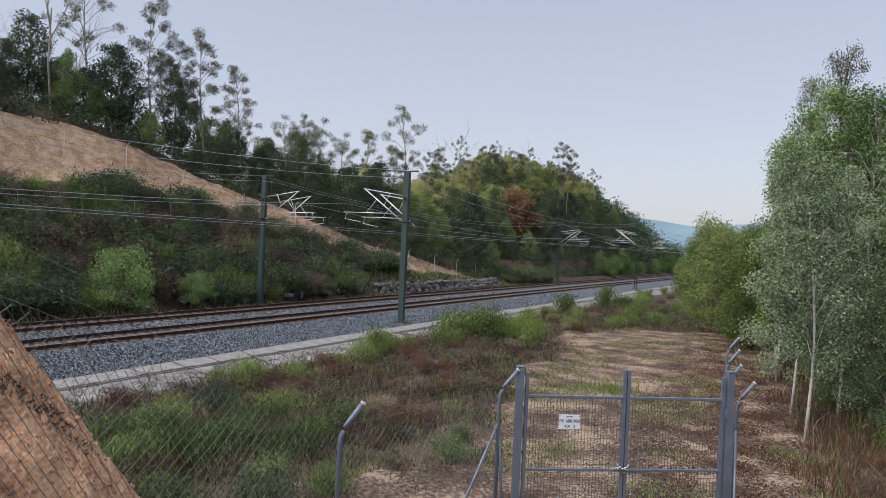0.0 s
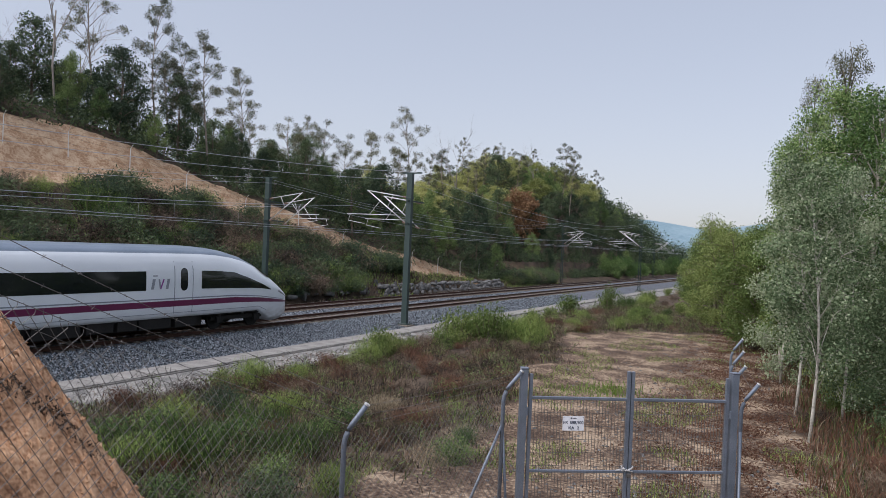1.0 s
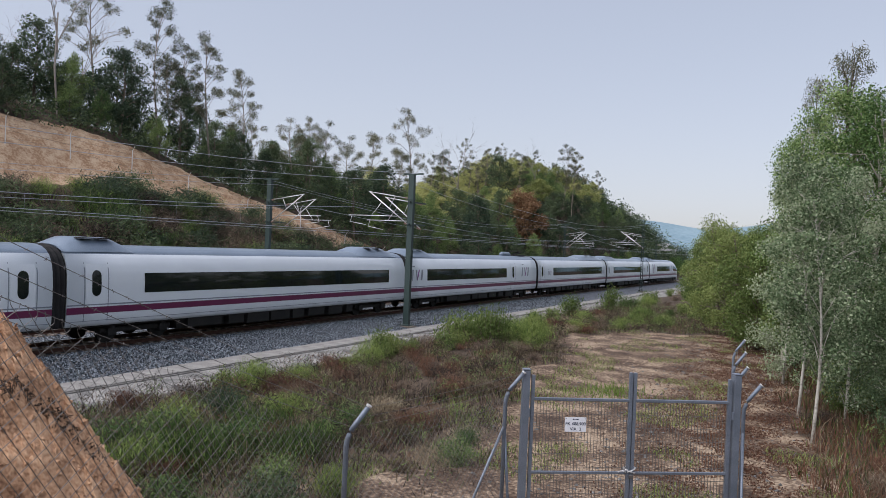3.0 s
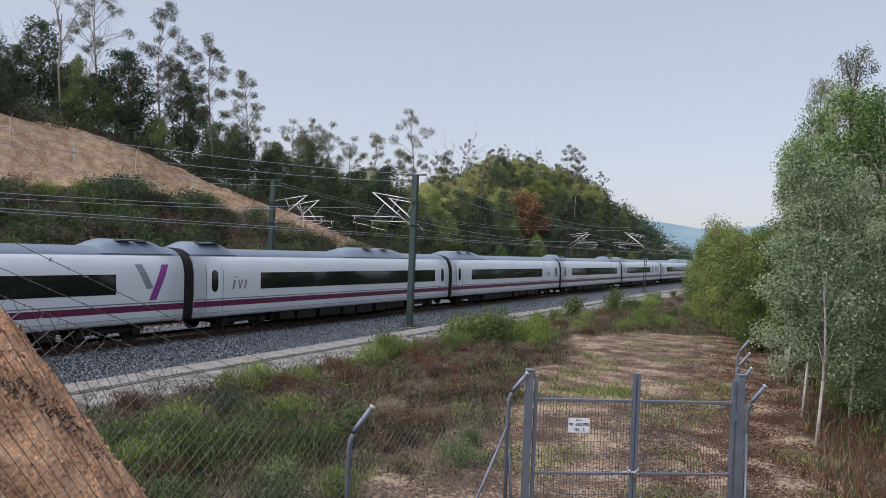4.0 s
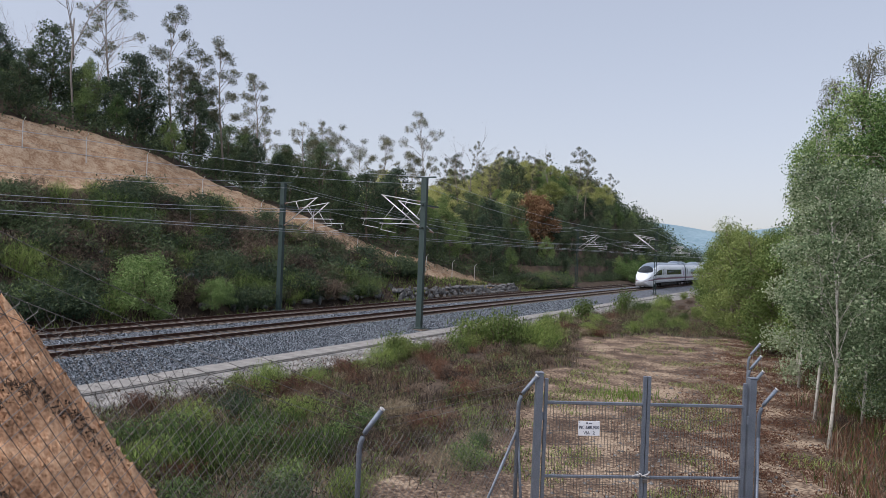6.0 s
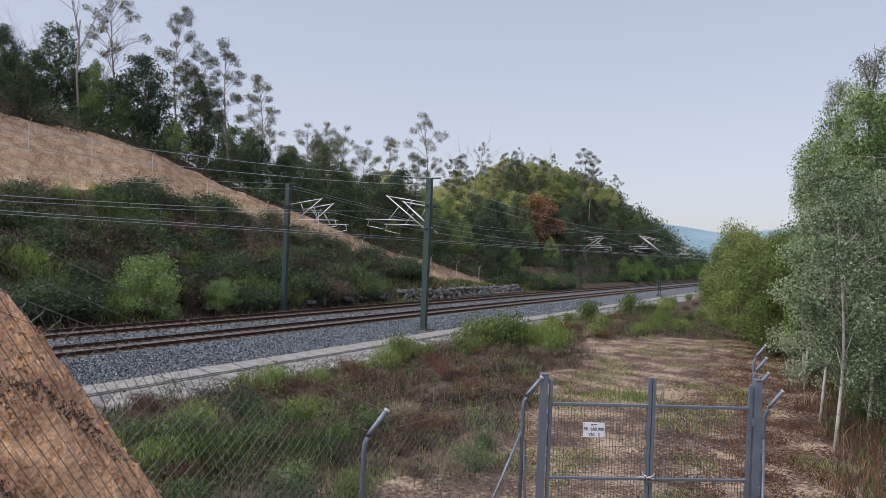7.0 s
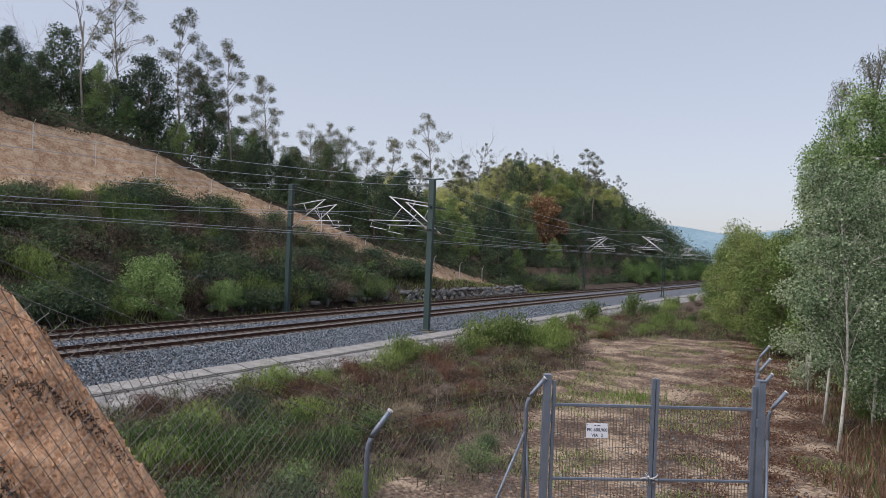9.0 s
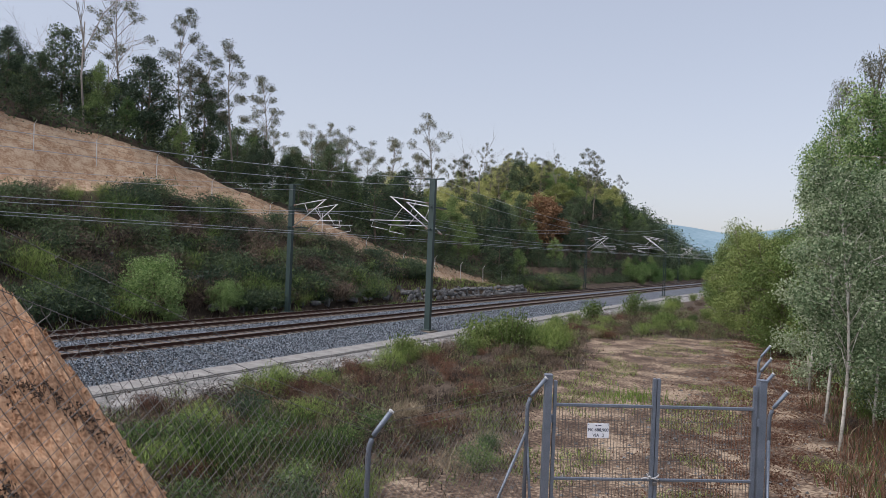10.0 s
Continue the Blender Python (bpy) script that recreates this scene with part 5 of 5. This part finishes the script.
# the wood behind the clay cut and on the far slope
rng_w = random.Random(33)
count = 0
y = 14.0
while y < 180:
    step = 4.0 if y < 84 else 5.2
    b, c = lerp_table(y, BENCH), lerp_table(y, CLAY)
    edge = -35.0 - (b - 0.05) / 0.74 - 3.5 - c / 1.25 - 0.3
    if y > 84:
        edge = -38.0
    rows_ = 5 if y < 84 else 8
    for k in range(rows_):
        x0 = edge - k * (3.4 + 0.25 * k) - rng_w.uniform(0, 2.0)
        yy = y + rng_w.uniform(-1.5, 1.5)
        if k == 0 and y > 84 and rng_w.random() < 0.3:
            continue
        # upper rows of the far hill take the leaves coloured as sunlit
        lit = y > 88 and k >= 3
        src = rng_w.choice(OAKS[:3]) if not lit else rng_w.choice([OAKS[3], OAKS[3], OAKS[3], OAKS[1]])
        if y > 178:
            src = rng_w.choice(OAKS[:2])
        s = rng_w.uniform(0.72, 1.1) * (0.8 if k == 0 else 1.0) * (0.86 if y < 60 else 1.0) * (0.72 if y > 185 else 1.0)
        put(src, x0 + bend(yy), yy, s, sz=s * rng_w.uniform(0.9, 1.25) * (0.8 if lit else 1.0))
        count += 1
        if rng_w.random() < 0.10 and k > 1:
            q = rng_w.choice(EUCS)
            put(q, x0 + bend(yy) + 1.5, yy + 1.2, 0.6, sz=rng_w.uniform(0.6, 0.8))
    y += step


def far_woods():
    """The wood beyond, one mass of small clumps."""
    rng = np.random.default_rng(77)
    r = random.Random(78)
    c, rad = [], []
    for i in range(900):
        y = 176 + 70 * r.random() ** 1.2
        u = -38 - 48 * r.random()
        x = u + bend(y)
        z = ground_z(x, y)[0]
        h = 1.6 + 4.5 * r.random() ** 2.5
        c.append((x, y, z + h * 0.5))
        rad.append(h * 0.62)
    pts = cloud(rng, c, rad, 100000, 1.0)
    tagged(new("far_woods", leaf_mesh("far_woods", pts, 0.5, L_DARK, rng, 0.5, 0.0, 0.0, 3)), "dark scrubby wood on the far slope", "wood", kind="stuff")
    # undergrowth that fills the gaps on the wooded hill
    c, rad = [], []
    for i in range(1400):
        y = 20 + 160 * r.random()
        b, k = lerp_table(y, BENCH), lerp_table(y, CLAY)
        edge = -35.0 - (b - 0.05) / 0.74 - 3.5 - k / 1.25 - 0.1 if y < 84 else -37.5
        x = edge - 30 * r.random() ** 2.0 + bend(y)
        c.append((x, y, ground_z(x, y)[0] + 0.6))
        rad.append(r.uniform(0.8, 1.7))
    pts = cloud(rng, c, rad, 110000, 0.9)
    tagged(new("undergrowth", leaf_mesh("undergrowth", pts, 0.24, L_DARK, rng, 0.5, 0.0, 0.0, 3)), "dark green undergrowth under the hill trees", "undergrowth", kind="stuff")


far_woods()
for d, sd in ((121, 0.094), (122, 0.110), (119, 0.102)):
    x, y = ahead(d, sd)
    put(RUST, x, y, 1.05)

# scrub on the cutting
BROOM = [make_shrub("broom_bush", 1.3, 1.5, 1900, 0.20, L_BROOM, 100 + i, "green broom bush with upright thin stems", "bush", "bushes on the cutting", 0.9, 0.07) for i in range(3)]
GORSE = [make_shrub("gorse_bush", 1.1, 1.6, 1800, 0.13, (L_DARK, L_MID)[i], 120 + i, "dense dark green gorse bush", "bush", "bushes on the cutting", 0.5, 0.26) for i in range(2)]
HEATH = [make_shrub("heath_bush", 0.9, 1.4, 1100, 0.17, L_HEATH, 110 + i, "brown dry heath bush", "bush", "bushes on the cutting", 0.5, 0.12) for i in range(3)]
rng_s = random.Random(51)
n = 0
while n < 680:
    y = 12 + 92 * rng_s.random()
    b = lerp_table(y, BENCH)
    dmax = max(2.5, (b - 0.05) / 0.74)
    d = 0.3 + max(1.5, dmax - 1.0) * rng_s.random() ** 1.35
    x = -35.0 - d + bend(y)
    if d < 3.0 and (abs(y - 30) < 2.0 or abs(y - 34.6) < 1.0):
        continue
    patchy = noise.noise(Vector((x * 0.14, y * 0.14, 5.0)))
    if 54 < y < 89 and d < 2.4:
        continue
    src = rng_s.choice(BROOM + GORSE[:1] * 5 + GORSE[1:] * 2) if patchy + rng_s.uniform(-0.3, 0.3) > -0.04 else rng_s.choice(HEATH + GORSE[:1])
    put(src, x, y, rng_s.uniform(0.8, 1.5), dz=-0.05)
    n += 1
WILLOW = make_tree("willow_bush", 2.1, 0.05, 1.5, 16000, 0.095, L_POPLAR, M_BARK, 130, 0.05, "rounded light green willow bush by the ballast", "bush", "bushes by the line", 27, 0.6, 0.8, 0.0, 0.02, 0.6, 3, 0.34, 3)
put(WILLOW, -35.3, 30.2, 1.45)
put(WILLOW, -35.0, 34.6, 0.55)
put(WILLOW, -35.6, 25.2, 0.35)
turns = random.getstate()
for i in range(16):                       # light bushes at the toe of the far slope
    y = 100 + i * 7.0
    if y > 135:
        put(WILLOW, -36.4 + bend(y), y, rng_s.uniform(0.7, 1.4))


# rocks in the cutting
def make_rock(seed):
    rng = np.random.default_rng(seed)
    bm = bmesh.new()
    bmesh.ops.create_icosphere(bm, subdivisions=2, radius=0.5)
    for v in bm.verts:
        k = 1 + 0.75 * noise.noise(v.co * 1.6 + Vector((seed * 3.1, 0, 0))) + 0.2 * noise.noise(v.co * 5 + Vector((0, seed, 0)))
        v.co = Vector((v.co.x * k * 1.1, v.co.y * k * 0.9, v.co.z * k * 0.75))
    me = bpy.data.meshes.new("boulder")
    bm.to_mesh(me)
    bm.free()
    me.materials.append(M_ROCK)
    return tagged(new("boulder", me), "pale grey angular boulder in the cutting", "boulder", "boulders along the cutting")


M_ROCK = material("rock_grey", [(0.045, 0.045, 0.045), (0.115, 0.115, 0.115), (0.23, 0.23, 0.225)], 2.2, 20, 0.9, bump=0.8)
ROCKS = [make_rock(i) for i in range(4)]
for i in range(216):                      # dry stone facing at the toe, three rough courses
    row = i % 3
    y = 57 + 28 * i / 216 + rng_s.uniform(-0.3, 0.3)
    hgt = 0.15 + 0.34 * row
    if rng_s.random() < 0.16:
        continue
    x = -34.7 - 0.3 * row + rng_s.uniform(-0.15, 0.15) + bend(y)
    put(rng_s.choice(ROCKS), x, y, rng_s.uniform(0.4, 1.0), dz=hgt + rng_s.uniform(-0.1, 0.1) - ground_z(x, y)[0], sz=rng_s.uniform(0.4, 1.1))
for i in range(130):
    y = 24 + 34 * rng_s.random() ** 0.7
    d = 0.1 + 6 * rng_s.random() ** 2.6
    put(rng_s.choice(ROCKS), -35.0 - d + bend(y), y, rng_s.uniform(0.3, 1.0), dz=0.12)

random.setstate(turns)
for i in range(146):
    random.random()

# ---- plants on the camera's side ----
BIRCH = [make_tree("birch_tree", 7.2, (0.27, 0.06, 0.06)[i], 1.3, 14000, 0.07, L_BIRCH, M_BIRCH, 150 + i, 0.05, "slender white-barked birch with silvery leaves", "tree", G_SIDE, 30, 0.48, 1.0, 0.25, (0.004, 0.02, 0.02)[i], 0.6, leaf_aspect=0.7) for i in range(3)]
POPLAR = [make_tree("poplar_tree", 11, 0.12, 1.7, 17000, 0.088, L_POPLAR, M_PALEBARK, 160 + i, 0.12, "tall bright green poplar", "tree", G_SIDE, 34, 0.75, 1.1, 0.2, 0.02, 0.5, leaf_aspect=0.75) for i in range(2)]
TALL = [make_tree("eucalyptus_tree", 14, 0.35, 2.6, 8500, 0.17, L_EUC, M_BARK, 170 + i, 0.2, "tall eucalyptus with drooping olive leaves", "tree", G_SIDE, 22, 0.7, 1.0, 0.6, 0.03, 0.7, leaf_aspect=0.22, corners=3) for i in range(2)]
ALDER = [make_tree("alder_tree", 6.2, 0.08, 2.0, 16000, 0.115, L_WILLOW, M_BARK, 180 + i, 0.12, "bushy olive green alder beside the track", "tree", G_SIDE, 30, 0.8, 0.9, 0.0, 0.03, 0.5, 2, 0.5, 3) for i in range(2)]
for x, y, s in ((-0.21, 24.2, 1.0), (0.17, 20.8, 0.98)):
    put(BIRCH[0], x, y, s, -1.1)
for x, y, s in ((0.9, 24.5, 0.95), (1.0, 27.5, 1.0), (-0.9, 30.0, 1.12), (2.0, 21.6, 0.85), (2.2, 25.0, 1.0), (0.2, 28.0, 0.9)):
    put(random.choice(BIRCH[1:]), x, y, s)
for x, y, s in ((1.0, 31.8, 1.0), (0.5, 32.6, 0.86), (1.4, 31.0, 0.93), (1.7, 29.5, 0.98), (0.6, 36.0, 0.8), (3.0, 31.0, 0.95), (2.9, 26.5, 0.72)):
    put(random.choice(POPLAR), x, y, s)
put(POPLAR[0], -0.75, 33.0, 0.72, sz=0.9)
put(POPLAR[1], -0.15, 33.6, 0.75, sz=0.98)
put(TALL[0], 0.15, 41.0, 0.5, sz=0.93)
put(TALL[1], 1.3, 41.0, 0.85, 0.0, sz=1.07)
for x, y, s in ((1.9, 41.0, 0.88), (3.3, 39.5, 1.0), (5.0, 38.0, 1.05), (4.6, 30.0, 0.95), (5.6, 27.0, 0.9)):
    put(random.choice(TALL), x, y, s)
for x, y, s in ((-3.0, 41.0, 1.05), (-4.3, 47.0, 1.0), (-5.2, 52.0, 1.1), (-6.6, 60.0, 1.05), (-8.2, 69.0, 1.1), (-2.0, 45.0, 0.95), (-3.0, 52.0, 1.0), (-5.0, 62.0, 1.0), (-1.0, 40.0, 1.05), (-10.5, 84.0, 1.0), (-12.0, 98, 1.1), (0.8, 37.0, 1.1), (4.5, 24.0, 0.9), (6.0, 22.0, 1.0), (4.2, 21.0, 0.6), (-14, 118, 1.2), (-7, 80, 1.2), (-9, 100, 1.3), (-15, 140, 1.2), (-14, 165, 1.3), (-4, 80, 1.3)):
    put(random.choice(ALDER), x, y, s)

# bushes between the line and the dirt track
GREENB = [make_shrub("green_bush", 1.5, 1.7, 1500, 0.16, L_WILLOW, 200 + i, "light green leafy bush on the verge", "bush", "bushes on the verge", 0.5, 0.35) for i in range(2)]
BROOMN = [make_shrub("broom_bush", 1.1, 1.7, 3400, 0.21, L_BROOM, 210 + i, "green broom bush on the verge", "bush", "bushes on the verge", 0.9, 0.075) for i in range(2)]
DRYB = [make_shrub("dry_bush", 0.95, 1.6, 1900, 0.20, (L_HEATH, L_RED, L_DRY)[i], 220 + i, ("brown dry heath bush on the verge", "reddish brown bush on the verge", "straw-coloured dry bush on the verge")[i], "bush", "bushes on the verge", 0.6, 0.07) for i in range(3)]
for x, y, s in ((-15.2, 31.8, 1.05), (-13.4, 31.6, 0.95), (-14.4, 33.0, 0.8), (-15.3, 50.5, 1.0), (-14.3, 57.5, 0.95), (-14.9, 24.4, 0.6), (-11.8, 33.6, 0.7)):
    put(GREENB[0 if random.random() < 0.5 else 1], x, y, s * 0.95, sz=s * 1.25)
for x, y, s in ((-12.6, 33.2, 1.0), (-11.9, 32.8, 1.0), (-12.3, 34.6, 0.9), (-14.8, 17.0, 0.7), (-10.5, 10.4, 1.0), (-9.3, 12.2, 0.8), (-11.5, 13.3, 0.8), (-14.8, 23.4, 0.7),
                (-12.0, 15.2, 0.6), (-7.6, 11.0, 0.5), (-13.2, 12.6, 0.7), (-11.2, 9.0, 0.9)):
    put(random.choice(BROOMN), x, y, s, sz=s * (0.8 if y < 16 else 1.2))
GORSEN = [make_shrub("gorse_bush", 1.1, 1.5, 3200, 0.085, (L_DARK, L_MID, L_POPLAR)[i], 230 + i, ("dark green dense bush behind the fence", "mid-green dense bush behind the fence", "bright green young bush behind the fence")[i], "bush", "bushes on the verge", 0.4, 0.4) for i in range(3)]
rng_n = random.Random(72)
for i in range(26):                       # along the edge of the trough
    y = rng_n.uniform(15, 50)
    x = rng_n.uniform(-16.3, -14.0)
    put(rng_n.choice([GREENB[0], GREENB[1], BROOMN[0], GORSEN[2]]), x, y, rng_n.uniform(0.3, 0.65))
for i in range(46):
    y = rng_n.uniform(7.5, 17)
    x = rng_n.uniform(-14.5, -6.6) + 0.1 * (y - 12)
    put(rng_n.choice([GORSEN[0], GORSEN[1], GORSEN[1], GORSEN[2], DRYB[0], DRYB[2]]), x, y, rng_n.uniform(0.4, 0.95))
rng_v = random.Random(71)
for i in range(150):
    y = 9 + 48 * rng_v.random() ** 1.3
    x = -16.2 + (8.4 - 0.03 * y) * rng_v.random()
    if x > -2.6 - 0.2 * y - 1.5 and y > 12:
        x -= 2
    src = rng_v.choice([DRYB[0], DRYB[0], DRYB[1], DRYB[2]])
    if ground_z(x, y)[3] > 0.45:
        continue
    put(src, x, y, rng_v.uniform(0.45, 1.0), dz=-0.03)
for i in range(70):                       # under the roadside trees
    y = 14 + 34 * rng_v.random()
    x = 0.9 - 0.07 * (y - 14) + rng_v.uniform(0.0, 4.5)
    put(rng_v.choice([DRYB[1], DRYB[0], DRYB[1], DRYB[2], BROOMN[0]]), x, y, rng_v.uniform(0.6, 1.25))
rng_h = random.Random(73)
for i in range(46):                       # weedy hump at the end of the clearing
    x = rng_h.uniform(-15.5, -4.6)
    y = max(39.0, 49.5 + 1.3 * (x + 6)) + 14 * rng_h.random() ** 1.5
    put(rng_h.choice([DRYB[0], DRYB[0], DRYB[2], BROOMN[0], BROOMN[1]]), x, y, rng_h.uniform(0.4, 0.85), dz=-0.03)
for i in range(40):                       # verge further along the line
    y = rng_v.uniform(58, 125)
    put(rng_v.choice([DRYB[0], DRYB[2], GREENB[0], BROOMN[1]]), rng_v.uniform(-16.5, -8) + bend(y), y, rng_v.uniform(0.6, 1.2))


def blades(name, pts, hgt, mat, seed, label, lean=0.35, wid=0.012):
    """Grass as single bent blades."""
    rng = np.random.default_rng(seed)
    n = len(pts)
    p = np.asarray(pts)
    a = rng.uniform(0, 6.28, n)
    h = hgt * rng.uniform(0.5, 1.3, n)
    side = np.stack([np.cos(a), np.sin(a), np.zeros(n)], 1) * wid
    ben = rng.normal(0, lean, (n, 3)) * h[:, None]
    ben[:, 2] = 0
    up = np.zeros((n, 3))
    up[:, 2] = h
    V = np.stack([p - side, p + side, p + up * 0.55 + ben * 0.3 + side * 0.7, p + up + ben, p + up * 0.55 + ben * 0.3 - side * 0.7], 1).reshape(-1, 3)
    o = np.arange(n)[:, None] * 5
    F = np.concatenate([o + np.array([[0, 1, 2, 4]]), ], 0)
    T = o + np.array([[4, 2, 3]])
    me = mesh_of(name, V.tolist(), F.tolist() + T.tolist(), mat)
    tagged(new(name, me), label, "grass", kind="stuff")


def scatter(n, fn, seed, tries=6):
    rng = random.Random(seed)
    out = []
    while len(out) < n:
        q = fn(rng)
        if q is not None:
            out.append((q[0], q[1], ground_z(*q)[0] - 0.02))
    return out


def verge(r):
    y = 6.5 + 60 * r.random() ** 1.6
    x = -17.0 + (12.5 if y < 40 else 14.5) * r.random()
    z, c, g, d = ground_z(x, y)
    if noise.noise(Vector((x * 0.5, y * 0.5, 1.0))) < -0.15 or r.random() < d * 1.15:
        return None
    return x, y


def rightside(r):
    y = 11 + 40 * r.random() ** 1.4
    x0 = 0.9 + 1.3 * noise.noise(Vector((y * 0.55, 3.0, 4.0))) + 0.5 * noise.noise(Vector((y * 2.1, 7.0, 1.0)))
    return (x0 - 0.075 * (y - 11) + 6 * r.random() ** 1.1 + r.gauss(0, 0.15), y)


def tracky(r):
    y = 11 + 60 * r.random() ** 1.5
    x = -1.9 - 0.075 * (y - 11) + r.uniform(-6 - 0.1 * (y - 11), 3.4)
    if noise.noise(Vector((x * 0.45, y * 0.45, 9.0))) < 0.12:
        return None
    return x, y


blades("dry_grass", scatter(14000, verge, 1), 0.27, L_DRY, 1, "dry straw-coloured grass on the verge")
blades("heath_grass", scatter(9000, verge, 2), 0.28, L_HEATH, 2, "brown withered weeds on the verge")
blades("green_grass", scatter(6000, verge, 3), 0.26, L_BROOM, 3, "green grass among the dry weeds")
blades("roadside_grass", scatter(4000, rightside, 4), 0.4, L_DRY, 4, "tall dry grass under the trees")
blades("roadside_weeds", scatter(15000, rightside, 8), 0.4, L_RED, 8, "reddish brown bracken under the trees")
blades("roadside_green", scatter(4500, rightside, 9), 0.42, L_BROOM, 9, "green bracken-like weeds under the trees")


rng_r = random.Random(77)
for k in range(34):
    y = 11.5 + 22 * rng_r.random() ** 1.4
    x = 1.7 - 0.075 * (y - 11) + rng_r.uniform(0, 2.6)
    s = rng_r.uniform(0.28, 0.6)
    put(rng_r.choice([GREENB[0], DRYB[1], DRYB[1], DRYB[0]]), x, y, s, sz=s * rng_r.uniform(0.8, 1.2))


def weed_leaves(name, n, mat, seed, size, hgt, cut, label):
    """Twiggy weeds: small leaves in the air over the verge, in patches."""
    r = random.Random(seed)
    pts = []
    while len(pts) < n:
        q = verge(r)
        if q is None:
            continue
        k = noise.noise(Vector((q[0] * 0.9, q[1] * 0.9, seed * 3.0))) - cut
        if k < 0:
            continue
        pts.append((q[0], q[1], ground_z(*q)[0] + hgt * min(1.0, 0.25 + 2.2 * k) * r.random()))
    tagged(new(name, leaf_mesh(name, pts, size, mat, np.random.default_rng(seed), 0.1, 0.0, 0.6, 3)), label, "weeds", kind="stuff")


weed_leaves("heath_weeds", 32000, L_HEATH, 41, 0.17, 0.75, -0.35, "brown twiggy heath weeds on the verge")
weed_leaves("dry_weeds", 17000, L_DRY, 42, 0.16, 0.6, -0.1, "straw-coloured twiggy weeds on the verge")
weed_leaves("red_weeds", 16000, L_RED, 43, 0.16, 0.6, 0.15, "reddish weeds on the verge")
weed_leaves("green_weeds", 18000, L_MID, 44, 0.17, 0.7, 0.1, "green weeds on the verge")
blades("dead_stalks", scatter(1500, verge, 15), 0.7, L_DRY, 15, "pale dead stalks standing in the weeds", 0.4, 0.006)
blades("track_grass", scatter(24000, tracky, 5), 0.085, L_DRY, 5, "short dry grass on the dirt track", 0.6, 0.007)
blades("track_weeds", scatter(17000, tracky, 6), 0.12, L_BROOM, 6, "small green weeds on the dirt track", 0.5, 0.008)


def fallen(r):
    """Strip of dead leaves on the side of the track under the trees."""
    y = 17 + 30 * r.random()
    x = -1.9 - 0.075 * (y - 11) + r.gauss(1.2, 1.3)
    if noise.noise(Vector((x * 0.5, y * 0.35, 21.0))) < -0.05 - 0.5 * r.random():
        return None
    return x, y


LEAFPTS = [(x, y, z + 0.035) for x, y, z in scatter(15000, fallen, 61)]
tagged(new("fallen_leaves", leaf_mesh("fallen_leaves", LEAFPTS, 0.075, L_RED, np.random.default_rng(61), 0.3, 0.0, 0.4)), "reddish brown fallen leaves on the dirt track", "leaves", kind="stuff")


def slope(r):
    y = 12 + 95 * r.random() ** 1.1
    b = lerp_table(y, BENCH)
    d = -1.0 + max(3.2, (b - 0.05) / 0.74 + 0.5) * r.random()
    return -35.0 - d + bend(y), y


def slope_green(r):
    x, y = slope(r)
    return (x, y) if noise.noise(Vector((x * 0.14, y * 0.14, 5.0))) > -0.05 else None


blades("cutting_heath", scatter(20000, slope, 11), 0.34, L_HEATH, 11, "brown heath covering the cutting", 0.6, 0.03)
blades("cutting_broom", scatter(6000, slope_green, 12), 0.4, L_BROOM, 12, "green broom shoots on the cutting", 0.35, 0.03)
blades("green_tufts", scatter(420, lambda r: (r.gauss(-5.9, 0.6), r.gauss(24.0, 0.9)), 7), 0.26, L_GRASS, 7, "bright green grass tuft on the dirt track")


def pebbles():
    rng = np.random.default_rng(19)
    r = random.Random(20)
    b = Builder()
    for i in range(4200):
        y = 10.5 + 40 * r.random() ** 1.7
        x = -2.0 - 0.08 * (y - 11) + r.gauss(0, 2.2)
        z = ground_z(x, y)[0]
        k = 0.012 + 0.05 * r.random() ** 3
        e = Euler((0, 0, r.uniform(0, 6))).to_matrix()
        b.add([Vector((x, y, z)) + e @ Vector((q[0] * k * r.uniform(.7, 1.4), q[1] * k, q[2] * k)) for q in ((1, 0, 0), (-1, 0, 0), (0, 1, 0), (0, -1, 0), (0, 0, 0.7), (0, 0, -0.7))],
              [(0, 2, 4), (2, 1, 4), (1, 3, 4), (3, 0, 4), (2, 0, 5), (1, 2, 5), (3, 1, 5), (0, 3, 5)])
    tagged(new("pebbles", b.mesh("pebbles", M_ROCK)), "small grey stones on the dirt track", "pebbles", kind="stuff")


pebbles()


def leaf_litter():
    rng = np.random.default_rng(9)
    pts = []
    r = random.Random(10)
    for i in range(60000):
        y = 12 + 40 * r.random() ** 1.2
        x = -1.4 - 0.08 * (y - 12) + r.gauss(0.5, 1.2)
        if noise.noise(Vector((x * 1.1, y * 1.1, 2.0))) < -0.12:
            continue
        pts.append((x, y, ground_z(x, y)[0] + 0.015))
    a = leaf_mesh("leaf_litter", pts, 0.046, L_RED, rng, 0.6)
    tagged(new("leaf_litter", a), "reddish fallen leaves on the dirt track", "fallen leaves", kind="stuff")


leaf_litter()


def motions():
    move_train()


motions()
